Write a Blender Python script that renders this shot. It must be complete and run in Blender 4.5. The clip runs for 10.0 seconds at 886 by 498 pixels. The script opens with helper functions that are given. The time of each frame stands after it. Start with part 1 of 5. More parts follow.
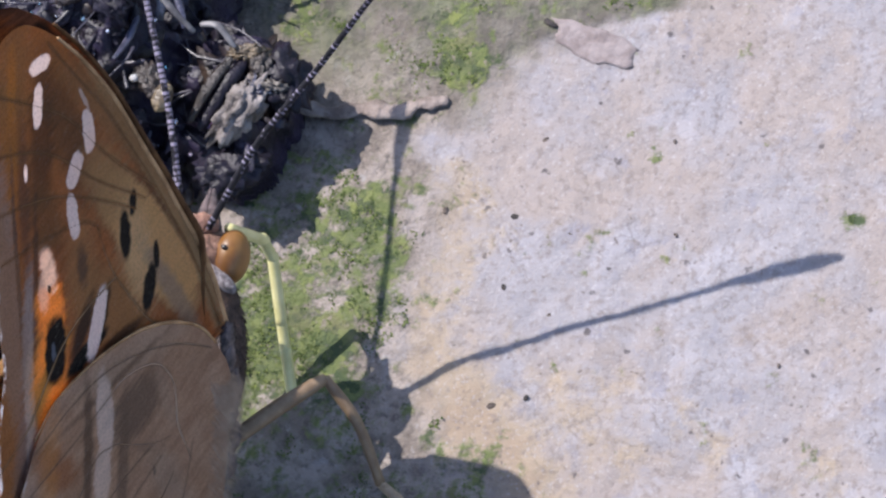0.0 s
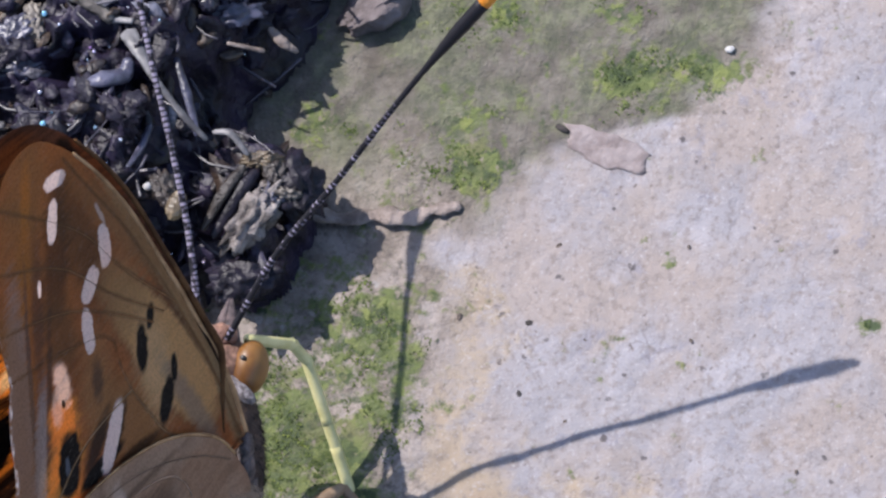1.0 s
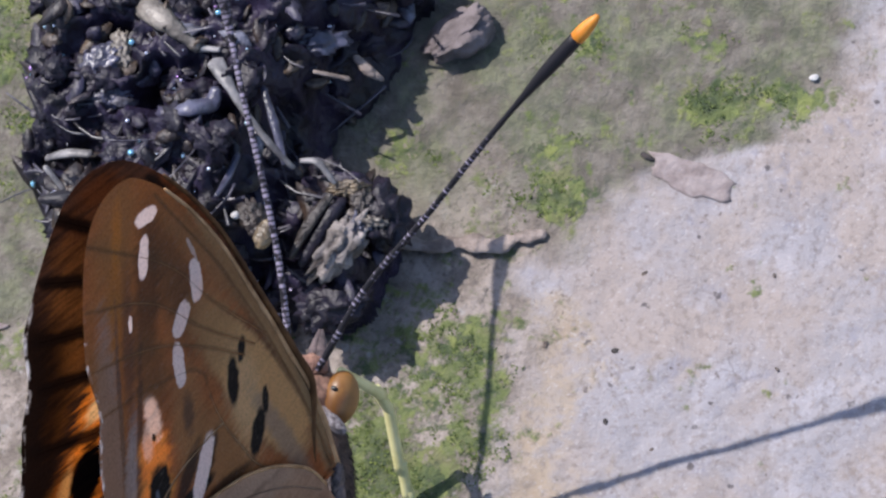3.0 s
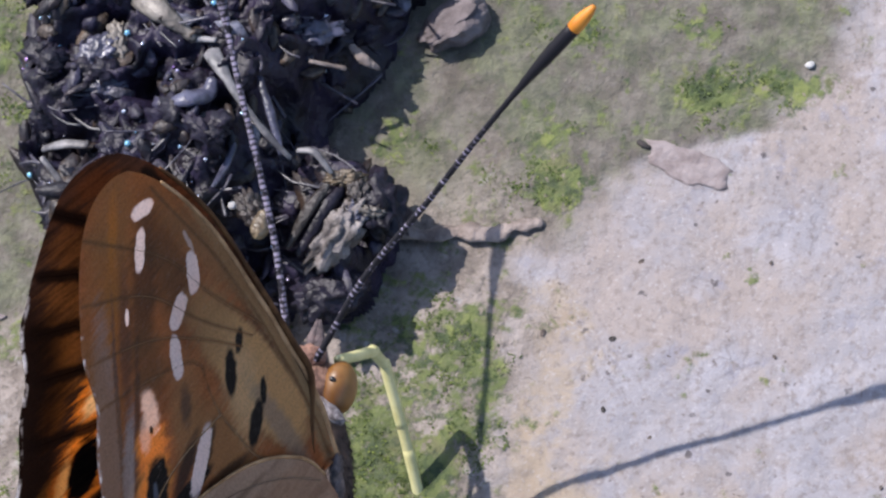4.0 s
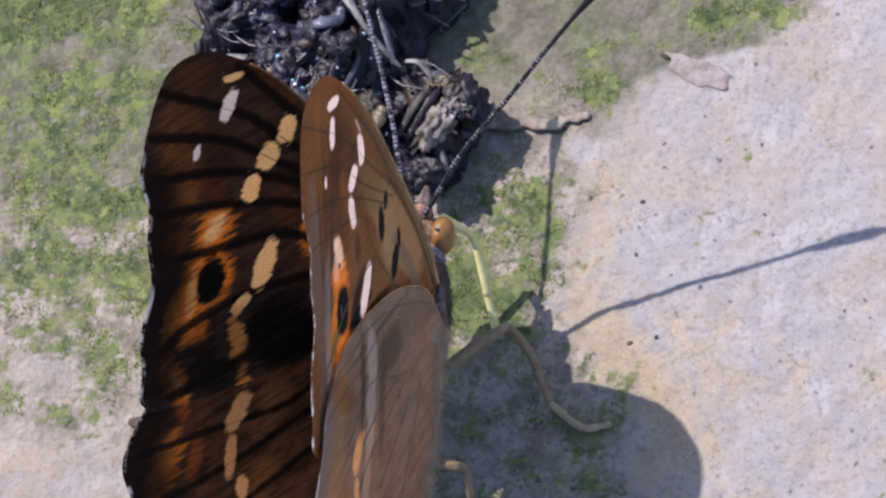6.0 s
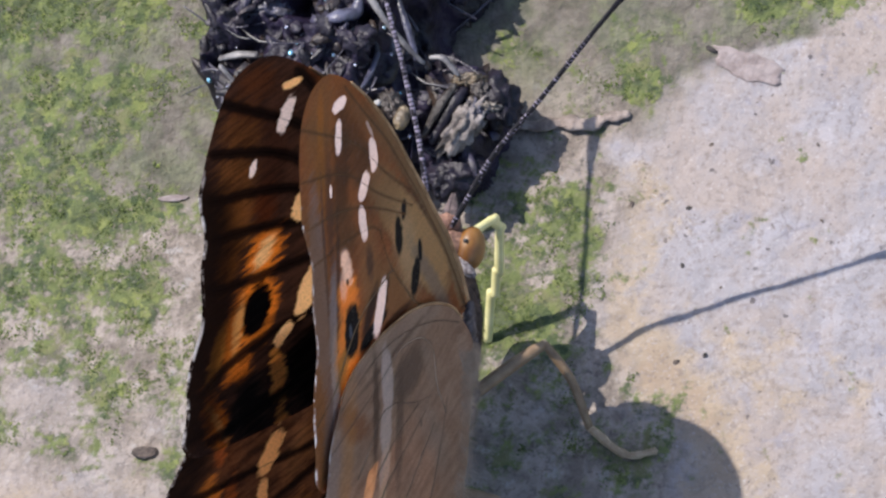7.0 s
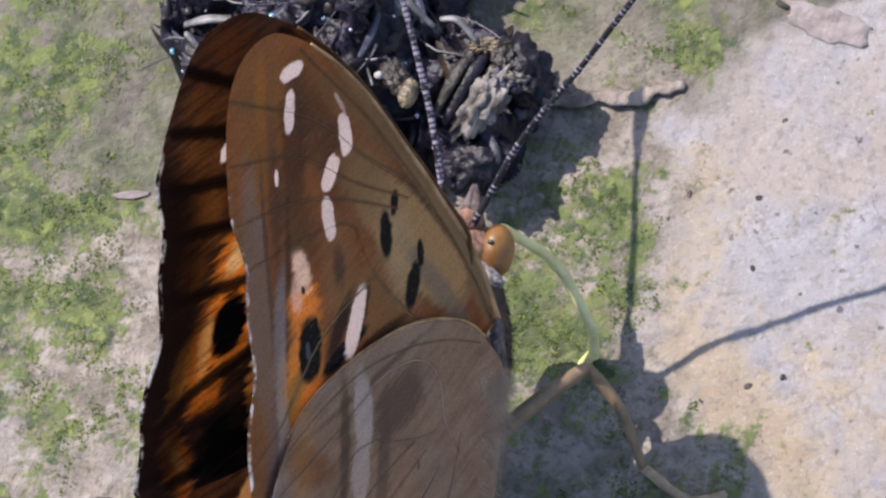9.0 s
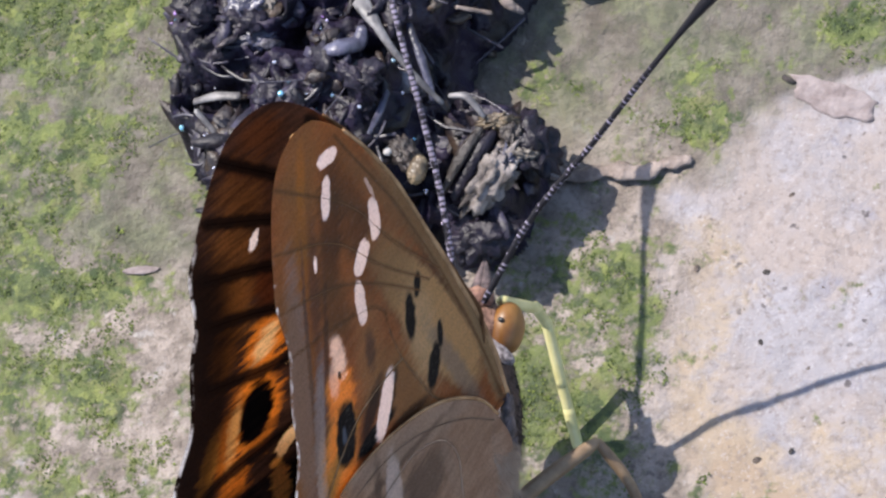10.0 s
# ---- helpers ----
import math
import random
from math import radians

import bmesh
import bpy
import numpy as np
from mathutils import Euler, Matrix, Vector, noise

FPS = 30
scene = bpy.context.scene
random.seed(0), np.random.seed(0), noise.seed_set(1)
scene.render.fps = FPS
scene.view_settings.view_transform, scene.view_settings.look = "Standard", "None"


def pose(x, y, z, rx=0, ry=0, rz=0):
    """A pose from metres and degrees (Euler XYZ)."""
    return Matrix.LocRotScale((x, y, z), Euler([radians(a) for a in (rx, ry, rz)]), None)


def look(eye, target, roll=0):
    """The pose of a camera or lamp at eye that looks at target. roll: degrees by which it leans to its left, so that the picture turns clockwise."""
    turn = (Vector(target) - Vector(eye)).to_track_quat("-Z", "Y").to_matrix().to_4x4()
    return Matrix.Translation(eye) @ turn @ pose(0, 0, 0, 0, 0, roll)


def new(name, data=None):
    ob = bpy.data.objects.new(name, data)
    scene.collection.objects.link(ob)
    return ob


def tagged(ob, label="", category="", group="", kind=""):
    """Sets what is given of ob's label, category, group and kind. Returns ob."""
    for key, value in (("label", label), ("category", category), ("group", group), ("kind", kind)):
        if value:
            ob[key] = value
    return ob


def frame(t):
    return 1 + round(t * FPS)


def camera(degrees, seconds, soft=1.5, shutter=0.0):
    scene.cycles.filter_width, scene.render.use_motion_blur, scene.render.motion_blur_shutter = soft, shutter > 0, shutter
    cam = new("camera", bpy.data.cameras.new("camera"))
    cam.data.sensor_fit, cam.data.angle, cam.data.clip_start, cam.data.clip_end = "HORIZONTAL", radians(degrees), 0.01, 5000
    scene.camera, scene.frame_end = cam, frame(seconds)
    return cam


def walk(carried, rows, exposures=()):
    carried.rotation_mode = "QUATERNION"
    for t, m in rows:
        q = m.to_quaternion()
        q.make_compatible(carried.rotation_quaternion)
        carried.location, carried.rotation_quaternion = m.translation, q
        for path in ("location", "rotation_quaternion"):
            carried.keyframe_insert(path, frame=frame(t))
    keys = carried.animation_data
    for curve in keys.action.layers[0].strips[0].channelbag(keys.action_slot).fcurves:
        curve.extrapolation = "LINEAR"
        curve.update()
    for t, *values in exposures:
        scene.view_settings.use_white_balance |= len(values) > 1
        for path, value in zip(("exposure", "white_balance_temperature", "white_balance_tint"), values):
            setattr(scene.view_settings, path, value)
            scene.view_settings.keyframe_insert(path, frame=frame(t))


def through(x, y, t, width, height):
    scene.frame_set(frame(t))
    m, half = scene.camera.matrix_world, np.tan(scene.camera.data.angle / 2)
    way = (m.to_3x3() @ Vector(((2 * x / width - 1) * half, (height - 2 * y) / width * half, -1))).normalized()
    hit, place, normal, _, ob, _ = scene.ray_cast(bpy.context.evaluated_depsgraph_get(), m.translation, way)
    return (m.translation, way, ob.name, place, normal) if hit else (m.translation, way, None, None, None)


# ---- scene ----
# Lengths below are in millimetres unless they carry U.
U = 0.001
cam = camera(10, 10.0, soft=2.5)
PATH = [
    (0.0, 0.06404, -0.07630, 0.21440, 20.8472, 14.2684, 9.1732),
    (0.5, 0.05889, -0.07674, 0.21567, 21.0686, 13.2271, 8.5473),
    (1.0, 0.05873, -0.07396, 0.21696, 21.0539, 13.3307, 8.4210),
    (1.5, 0.05366, -0.07155, 0.22015, 20.1177, 12.3825, 8.0074),
    (2.0, 0.05439, -0.07178, 0.22124, 20.5543, 12.1814, 8.7582),
    (2.5, 0.05377, -0.07094, 0.22093, 20.1570, 13.0139, 8.2069),
    (2.7, 0.05505, -0.07200, 0.22008, 20.6451, 13.3389, 8.4280),
    (4.0, 0.05458, -0.07095, 0.22072, 20.1207, 13.3281, 8.0617),
    (4.5, 0.05522, -0.07555, 0.23382, 20.0116, 12.6344, 7.7845),
    (5.0, 0.06348, -0.08675, 0.26534, 20.0261, 12.9300, 7.7965),
    (5.5, 0.06781, -0.09534, 0.28617, 19.5647, 13.0310, 7.9470),
    (6.0, 0.06859, -0.10084, 0.29336, 19.5871, 12.8997, 7.7712),
    (6.2, 0.06871, -0.10028, 0.29637, 19.3162, 13.0983, 7.5809),
    (7.3, 0.05530, -0.08776, 0.25503, 19.2770, 13.2857, 7.2451),
    (7.5, 0.05087, -0.08550, 0.24524, 19.3618, 13.0063, 7.1160),
    (8.0, 0.04626, -0.07875, 0.22610, 19.2377, 13.2591, 6.8814),
    (8.5, 0.04467, -0.07684, 0.22325, 19.0526, 13.1403, 6.5714),
    (9.0, 0.04511, -0.07564, 0.22354, 18.9521, 13.0604, 6.3436),
    (9.5, 0.04407, -0.07297, 0.22574, 19.0186, 13.2937, 6.1830),
    (10.0, 0.04403, -0.07346, 0.22594, 19.0504, 12.9445, 6.0032),
]
walk(cam, [(t, pose(*p)) for t, *p in PATH], exposures=[(0.0, 0.97, 6330, 13), (1.0, 0.86, 6330, 13), (1.5, 0.86, 6330, 13), (2.0, 0.76, 6330, 13), (4.0, 0.85, 6330, 13), (5.0, 0.78, 6350, 13), (5.5, 0.86, 6420, 13), (6.0, 0.97, 6460, 13), (7.3, 0.91, 6590, 11), (8.0, 0.99, 6600, 11), (9.5, 1.05, 6600, 11), (10.0, 1.13, 6600, 11)])

# ---- world and sun ----
TO_SUN = Vector((-0.582, 0.394, 1.0)).normalized()
world = bpy.data.worlds.new("sky")
scene.world = world
world.use_nodes = True
wn = world.node_tree.nodes
sky = wn.new("ShaderNodeTexSky")
sky.sky_type, sky.sun_disc = "NISHITA", False
sky.sun_elevation = math.asin(TO_SUN.z)
sky.sun_rotation = math.atan2(TO_SUN.x, TO_SUN.y)
world.node_tree.links.new(sky.outputs[0], wn["Background"].inputs[0])
wn["Background"].inputs[1].default_value = 0.15
sun = new("sun", bpy.data.lights.new("sun", "SUN"))
sun.data.energy, sun.data.angle, sun.data.color = 4.25, radians(0.53), (1.0, 0.95, 0.88)
sun.matrix_world = look(TO_SUN * 2, (0, 0, 0))


# ---- material helpers ----
class Mat:
    """A node material with short calls for the nodes used below."""

    def __init__(self, name, rough=0.7, **kw):
        self.m = bpy.data.materials.new(name)
        self.m.use_nodes = True
        self.t = self.m.node_tree
        self.b = self.t.nodes["Principled BSDF"]
        self.b.inputs["Roughness"].default_value = rough
        for k, v in kw.items():
            self.b.inputs[k.replace("_", " ")].default_value = v

    def put(self, socket, value):
        if isinstance(value, (int, float)):
            socket.default_value = value
        elif isinstance(value, tuple):
            socket.default_value = (*value, 1.0) if len(socket.default_value) == 4 and len(value) == 3 else value
        else:
            self.t.links.new(value, socket)

    def node(self, kind, ins=(), out=0, **props):
        n = self.t.nodes.new(kind)
        for k, v in props.items():
            if k == "operation":
                n.operation = v
            elif k == "data_type":
                n.data_type = v
            elif k == "vector_type":
                n.vector_type = v
            elif k == "attribute_name":
                n.attribute_name = v
            elif k == "feature":
                n.feature = v
            elif k == "interpolation_type":
                n.interpolation_type = v
        for k, v in dict(ins).items():
            self.put(n.inputs[k], v)
        return n.outputs[out]

    def pos(self):
        return self.node("ShaderNodeTexCoord", out=3)

    def attr(self, name, out=2):
        return self.node("ShaderNodeAttribute", attribute_name=name, out=out)

    def noise(self, vec, scale, detail=4, rough=0.55, out=0):
        return self.node("ShaderNodeTexNoise", {"Vector": vec, "Scale": scale, "Detail": detail, "Roughness": rough}, out)

    def voronoi(self, vec, scale, out=0, feature="F1"):
        return self.node("ShaderNodeTexVoronoi", {"Vector": vec, "Scale": scale}, out, feature=feature)

    def ramp(self, v, a, b, lo=0.0, hi=1.0):
        return self.node("ShaderNodeMapRange", {0: v, 1: a, 2: b, 3: lo, 4: hi}, interpolation_type="SMOOTHSTEP")

    def math(self, op, a, b=0.0):
        return self.node("ShaderNodeMath", {0: a, 1: b}, operation=op)

    def mix(self, fac, a, b):
        n = self.t.nodes.new("ShaderNodeMix")
        n.data_type = "RGBA"
        self.put(n.inputs[0], fac)
        self.put(n.inputs[6], a)
        self.put(n.inputs[7], b)
        return n.outputs[2]

    def color(self, c):
        self.put(self.b.inputs["Base Color"], c)
        return self

    def bump(self, h, dist, strength=1.0):
        n = self.t.nodes.new("ShaderNodeBump")
        n.inputs["Distance"].default_value = dist * U
        n.inputs["Strength"].default_value = strength
        self.t.links.new(h, n.inputs["Height"])
        self.t.links.new(n.outputs[0], self.b.inputs["Normal"])
        return self


def plain(name, dark, light, scale, rough=0.7, bump=0.05, vary=0.0, **kw):
    """A mottled material between two colours; scale is in 1/mm; vary shifts it from piece to piece."""
    m = Mat(name, rough, **kw)
    p = m.pos()
    n = m.noise(p, scale / U, 5, 0.6)
    f = m.ramp(n, 0.32, 0.68)
    if vary:
        rnd = m.node("ShaderNodeObjectInfo", out=5)
        f = m.math("ADD", m.math("MULTIPLY", f, 1.0 - vary), m.math("MULTIPLY", rnd, vary))
    m.color(m.mix(f, dark, light))
    if bump:
        m.bump(m.noise(p, scale * 3 / U, 3, 0.6), bump)
    return m.m


# ---- ground material ----
def ground_material():
    m = Mat("stony_earth", 0.85)
    p = m.pos()
    moss, bare, warm = m.attr("moss"), m.attr("pale"), m.attr("warm")

    def field(scale, lo, hi, detail=5, rough=0.66):
        return m.ramp(m.noise(p, scale / U, detail, rough), lo, hi)

    def times(a, b):
        return m.math("MULTIPLY", a, b)

    def warped(amount, scale):
        off = m.node("ShaderNodeVectorMath", {0: m.noise(p, scale / U, 3, 0.6, 1), 1: (amount * U,) * 3}, operation="MULTIPLY")
        return m.node("ShaderNodeVectorMath", {0: p, 1: off}, operation="ADD")

    # pale crust: pinkish and lilac fields, ochre stains, chalky blotches
    pale = m.mix(field(0.13, 0.40, 0.60), (0.212, 0.178, 0.164), (0.200, 0.188, 0.202))
    pale = m.mix(times(field(0.30, 0.53, 0.66), 0.55), pale, (0.250, 0.240, 0.264))
    pale = m.mix(times(field(0.21, 0.46, 0.34), 0.5), pale, (0.240, 0.204, 0.188))
    ochre = m.math("ADD", warm, times(m.math("SUBTRACT", m.noise(p, 0.34 / U, 5, 0.68), 0.5), 2.8))
    pale = m.mix(times(m.ramp(ochre, 0.36, 0.92), 0.76), pale, (0.240, 0.187, 0.130))
    pale = m.mix(times(m.ramp(ochre, 0.8, 1.3), 0.35), pale, (0.180, 0.118, 0.076))
    pale = m.mix(times(field(0.47, 0.57, 0.67), 0.55), pale, (0.150, 0.146, 0.182))
    pale = m.mix(times(field(0.72, 0.58, 0.70), 0.5), pale, (0.150, 0.116, 0.098))
    pale = m.mix(times(field(2.4, 0.50, 0.34, 4), 0.6), pale, (0.130, 0.105, 0.098))
    pale = m.mix(times(field(4.5, 0.56, 0.70, 3), 0.5), pale, (0.300, 0.288, 0.300))
    # hair cracks and small dark pits
    seam = m.voronoi(warped(1.9, 0.9), 0.42 / U, 0, "DISTANCE_TO_EDGE")
    pale = m.mix(times(times(m.ramp(seam, 0.05, 0.0), field(0.26, 0.50, 0.62, 4)), 0.38), pale, (0.085, 0.066, 0.060))
    pit = m.voronoi(warped(0.9, 1.6), 0.75 / U)
    pale = m.mix(times(times(m.ramp(pit, 0.16, 0.07), field(0.5, 0.49, 0.57, 3)), 0.9), pale, (0.052, 0.043, 0.046))
    pit = m.voronoi(warped(0.5, 2.4), 1.7 / U)
    pale = m.mix(times(times(m.ramp(pit, 0.19, 0.08), field(0.33, 0.48, 0.58, 4)), 0.8), pale, (0.090, 0.070, 0.066))
    # soil: pinkish brown, with light grit
    soil = m.mix(field(0.50, 0.38, 0.62), (0.128, 0.104, 0.088), (0.228, 0.192, 0.170))
    soil = m.mix(times(field(2.2, 0.50, 0.32, 4), 0.7), soil, (0.060, 0.048, 0.040))
    soil = m.mix(times(field(0.9, 0.58, 0.68), 0.8), soil, (0.240, 0.222, 0.212))
    soil = m.mix(times(m.attr("loam"), 0.84), soil, m.mix(field(0.6, 0.40, 0.62), (0.052, 0.045, 0.036), (0.112, 0.100, 0.084)))
    soil = m.mix(times(times(field(0.24, 0.42, 0.60), m.attr("loam")), 0.75), soil, m.mix(field(0.8, 0.42, 0.6), (0.045, 0.052, 0.028), (0.105, 0.112, 0.062)))
    base = m.mix(bare, soil, pale)
    # moss in grains of several greens
    grains = m.voronoi(warped(0.9, 1.1), 1.5 / U, 1)
    tone = m.node("ShaderNodeSeparateColor", {0: grains})
    mixed = m.math("ADD", times(tone, 0.6), times(m.noise(p, 0.6 / U, 4, 0.62), 0.8))
    green = m.mix(m.ramp(mixed, 0.36, 0.62), (0.022, 0.040, 0.009), (0.078, 0.098, 0.026))
    green = m.mix(m.ramp(mixed, 0.74, 1.04), green, (0.124, 0.142, 0.036))
    green = m.mix(times(field(0.42, 0.52, 0.64, 4), 0.7), green, (0.105, 0.100, 0.046))
    green = m.mix(times(field(0.75, 0.51, 0.40, 4), 0.85), green, (0.018, 0.032, 0.010))
    green = m.mix(times(field(1.6, 0.57, 0.66, 4), 0.9), green, (0.150, 0.124, 0.098))
    # thick cushions are a deeper green
    green = m.mix(times(m.ramp(moss, 0.55, 0.85), times(field(0.9, 0.62, 0.40), 0.8)), green, (0.028, 0.042, 0.013))
    patch = m.math("ADD", times(m.math("SUBTRACT", m.noise(p, 0.36 / U, 5, 0.68), 0.5), 2.8), times(m.math("SUBTRACT", m.noise(p, 1.5 / U, 4, 0.68), 0.5), 1.6))
    cover = m.ramp(m.math("ADD", moss, patch), 0.16, 0.62)
    col = m.mix(times(cover, 0.96), base, green)
    col = m.mix(times(field(0.33, 0.42, 0.30), m.math("SUBTRACT", 0.5, times(bare, 0.32))), col, (0.070, 0.060, 0.044))
    m.color(col)
    rough = m.math("ADD", times(m.noise(p, 2.6 / U, 4, 0.65), m.math("SUBTRACT", 1.3, times(bare, 0.8))), times(m.noise(p, 8.0 / U, 2, 0.6), 0.25))
    rough = m.math("ADD", rough, times(times(tone, cover), 0.5))
    m.bump(rough, 0.22, 0.75)
    return m.m


# ---- wing materials ----
def ellipse(m, vec, c, size, turn, soft=0.12, fray=None):
    """A rounded patch; fray unsettles its edge along the rows of scales."""
    n = m.t.nodes.new("ShaderNodeMapping")
    n.vector_type = "TEXTURE"
    m.t.links.new(vec, n.inputs[0])
    n.inputs[1].default_value = (*c, 0.0)
    n.inputs[2].default_value = (0, 0, radians(turn))
    n.inputs[3].default_value = (*size, 1.0)
    if soft < 0.16:
        sq = m.node("ShaderNodeVectorMath", {0: n.outputs[0], 1: n.outputs[0]}, operation="MULTIPLY")
        square = m.math("POWER", m.node("ShaderNodeVectorMath", {0: sq, 1: sq}, 1, operation="DOT_PRODUCT"), 0.25)
        d = m.math("MULTIPLY", m.math("ADD", square, m.node("ShaderNodeVectorMath", {0: n.outputs[0]}, 1, operation="LENGTH")), 0.52)
    else:
        d = m.node("ShaderNodeVectorMath", {0: n.outputs[0]}, 1, operation="LENGTH")
    if fray is not None:
        d = m.math("ADD", d, fray)
    return m.ramp(d, 1.0 + soft, 1.0 - soft)


def wing_material(name, base, features, lines, through, glow, fibre, fray=1.0):
    """base: two colours; features: (centre, semi-axes, turn, colour, softness, strength); through: share of light let through."""
    m = Mat(name, 0.55)
    m.b.inputs["Specular IOR Level"].default_value = 0.25
    raw = m.attr("wing", 1)
    wob = m.node("ShaderNodeVectorMath", {0: m.noise(raw, 2.2, 4, 0.6, 1), 1: (0.5, 0.5, 0.5)}, operation="SUBTRACT")
    wob = m.node("ShaderNodeVectorMath", {0: wob, 1: (0.24, 0.24, 0.0)}, operation="MULTIPLY")
    vec = m.node("ShaderNodeVectorMath", {0: raw, 1: wob}, operation="ADD")
    across = m.node("ShaderNodeVectorMath", {0: raw, 1: (1.0, 0.48, 0.0)}, 1, operation="DOT_PRODUCT")
    along = m.node("ShaderNodeVectorMath", {0: raw, 1: (0.0, 1.0, 0.0)}, 1, operation="DOT_PRODUCT")
    rows = m.node("ShaderNodeCombineXYZ", {0: m.math("MULTIPLY", across, 1.5), 1: m.math("MULTIPLY", along, 0.22)})
    streak, fine = m.noise(rows, 1.3, 6, 0.66), m.noise(raw, 8.0, 3, 0.6)
    cloud = m.noise(raw, 0.7, 4, 0.6)
    col = m.mix(m.math("MULTIPLY", m.math("ADD", m.ramp(streak, 0.34, 0.66), m.ramp(cloud, 0.34, 0.66)), 0.5), base[0], base[1])

    threads = m.noise(rows, 2.2, 4, 0.65)
    wide = m.math("MULTIPLY", m.math("SUBTRACT", threads, 0.5), 2.8 * fray)
    narrow = m.math("MULTIPLY", m.math("SUBTRACT", threads, 0.5), 1.3 * fray)

    def lay(col, some):
        for c, size, turn, colour, soft, strength in some:
            mask = ellipse(m, vec, c, size, turn, soft, wide if soft > 0.28 else narrow)
            if strength < 1:
                mask = m.math("MULTIPLY", mask, strength)
            col = m.mix(mask, col, colour)
        return col

    bright = (WHITE, GOLD)
    col = lay(col, [f for f in features if f[3] not in bright])
    gap = m.math("ADD", m.attr("vein"), m.math("MULTIPLY", m.math("SUBTRACT", m.noise(raw, 1.2, 3, 0.6), 0.5), lines[2] * 0.8))
    col = m.mix(m.math("MULTIPLY", m.ramp(gap, lines[2], lines[2] * 0.35), lines[3]), col, lines[4])
    col = m.mix(m.math("MULTIPLY", m.ramp(streak, 0.56, 0.36), fibre), col, (0.02, 0.012, 0.01))
    col = lay(col, [f for f in features if f[3] in bright])
    rim = m.attr("rim")
    edge = m.math("MULTIPLY", m.ramp(rim, 0.984, 0.993), m.attr("outer"))
    col = m.mix(m.math("MULTIPLY", m.ramp(rim, *((0.79, 0.91) if fray == 1 else (0.86, 0.95))), m.math("MULTIPLY", m.attr("outer"), lines[1])), col, lines[0])
    col = m.mix(m.math("MULTIPLY", edge, m.ramp(m.noise(raw, 1.1, 4, 0.65), 0.46, 0.62)), col, (0.80, 0.76, 0.77))
    grain = m.noise(rows, 9.0, 3, 0.7)
    col = m.mix(m.math("MULTIPLY", m.ramp(fine, 0.42, 0.70), 0.30), col, (0.0, 0.0, 0.0))
    col = m.mix(m.math("MULTIPLY", m.ramp(grain, 0.56, 0.74), 0.13 if fray < 1 else 0.0), col, (0.85, 0.78, 0.74))
    m.color(col)
    m.bump(m.math("ADD", fine, streak), 0.07, 0.7)
    tr = m.t.nodes.new("ShaderNodeBsdfTranslucent")
    m.t.links.new(m.node("ShaderNodeGamma", {0: col, 1: glow}), tr.inputs[0])
    mixer = m.t.nodes.new("ShaderNodeMixShader")
    mixer.inputs[0].default_value = through
    m.t.links.new(m.b.outputs[0], mixer.inputs[1])
    m.t.links.new(tr.outputs[0], mixer.inputs[2])
    m.t.links.new(mixer.outputs[0], m.t.nodes["Material Output"].inputs[0])
    return m.m


WHITE, PINK, BLACK = (0.90, 0.75, 0.70), (0.93, 0.68, 0.54), (0.0060, 0.0048, 0.0055)
ORANGE, RUST = (0.86, 0.34, 0.065), (0.42, 0.175, 0.055)
GREY, GOLD, FLAME = (0.46, 0.315, 0.265), (1.0, 0.60, 0.27), (0.86, 0.27, 0.034)
# the markings, and one painted gap: centre, half lengths, turn, colour, softness, strength
FORE_TONES = [
    ((14.6, 13.2), (4.6, 3.2), -20, (0.62, 0.205, 0.046), 0.7, 0.6), ((11.0, 14.6), (4.5, 0.5), -4, (0.50, 0.150, 0.036), 0.7, 0.7),
    ((15.6, 14.6), (2.8, 1.5), -15, RUST, 0.6, 0.9), ((15.3, 14.5), (1.7, 0.34), -8, (0.66, 0.23, 0.04), 0.6, 0.8), ((12.0, 15.0), (2.2, 0.7), -8, (0.52, 0.19, 0.04), 0.6, 0.85),
    ((12.9, 12.6), (3.2, 0.95), -8, (0.092, 0.042, 0.022), 0.5, 0.8), ((12.7, 10.6), (3.2, 1.2), 24, (0.115, 0.056, 0.027), 0.6, 0.7),
    ((9.3, 12.7), (2.0, 1.1), 16, (0.215, 0.092, 0.034), 0.5, 0.8), ((4.4, 8.2), (3.0, 1.6), 60, (0.42, 0.19, 0.070), 0.4, 0.85),
    ((6.6, 10.3), (2.2, 1.1), 0, (0.46, 0.21, 0.080), 0.5, 0.7),
]
FORE_CELL = [
    ((6.3, 4.8), (5.6, 1.9), 43, (0.110, 0.056, 0.026), 0.2, 0.7), ((6.2, 4.75), (5.3, 1.65), 43, (0.80, 0.43, 0.175), 0.15, 0.92),
    ((9.5, 7.7), (2.4, 1.3), 36, (0.52, 0.270, 0.110), 0.5, 0.85), ((6.0, 5.9), (2.5, 1.2), 18, (0.82, 0.49, 0.235), 0.5, 0.9),
    ((8.5, 4.35), (8.6, 0.20), 37, (0.15, 0.078, 0.036), 0.5, 0.6), ((8.9, 4.05), (8.8, 0.42), 37, (0.46, 0.265, 0.120), 0.3, 0.9), ((12.6, 7.6), (4.0, 0.7), 46, (0.36, 0.175, 0.070), 0.5, 0.7),
    ((3.4, 3.1), (3.4, 0.55), 40, (0.34, 0.25, 0.19), 0.5, 0.7), ((4.6, 1.0), (4.6, 0.42), 22, (0.403, 0.252, 0.122), 0.4, 0.9),
]
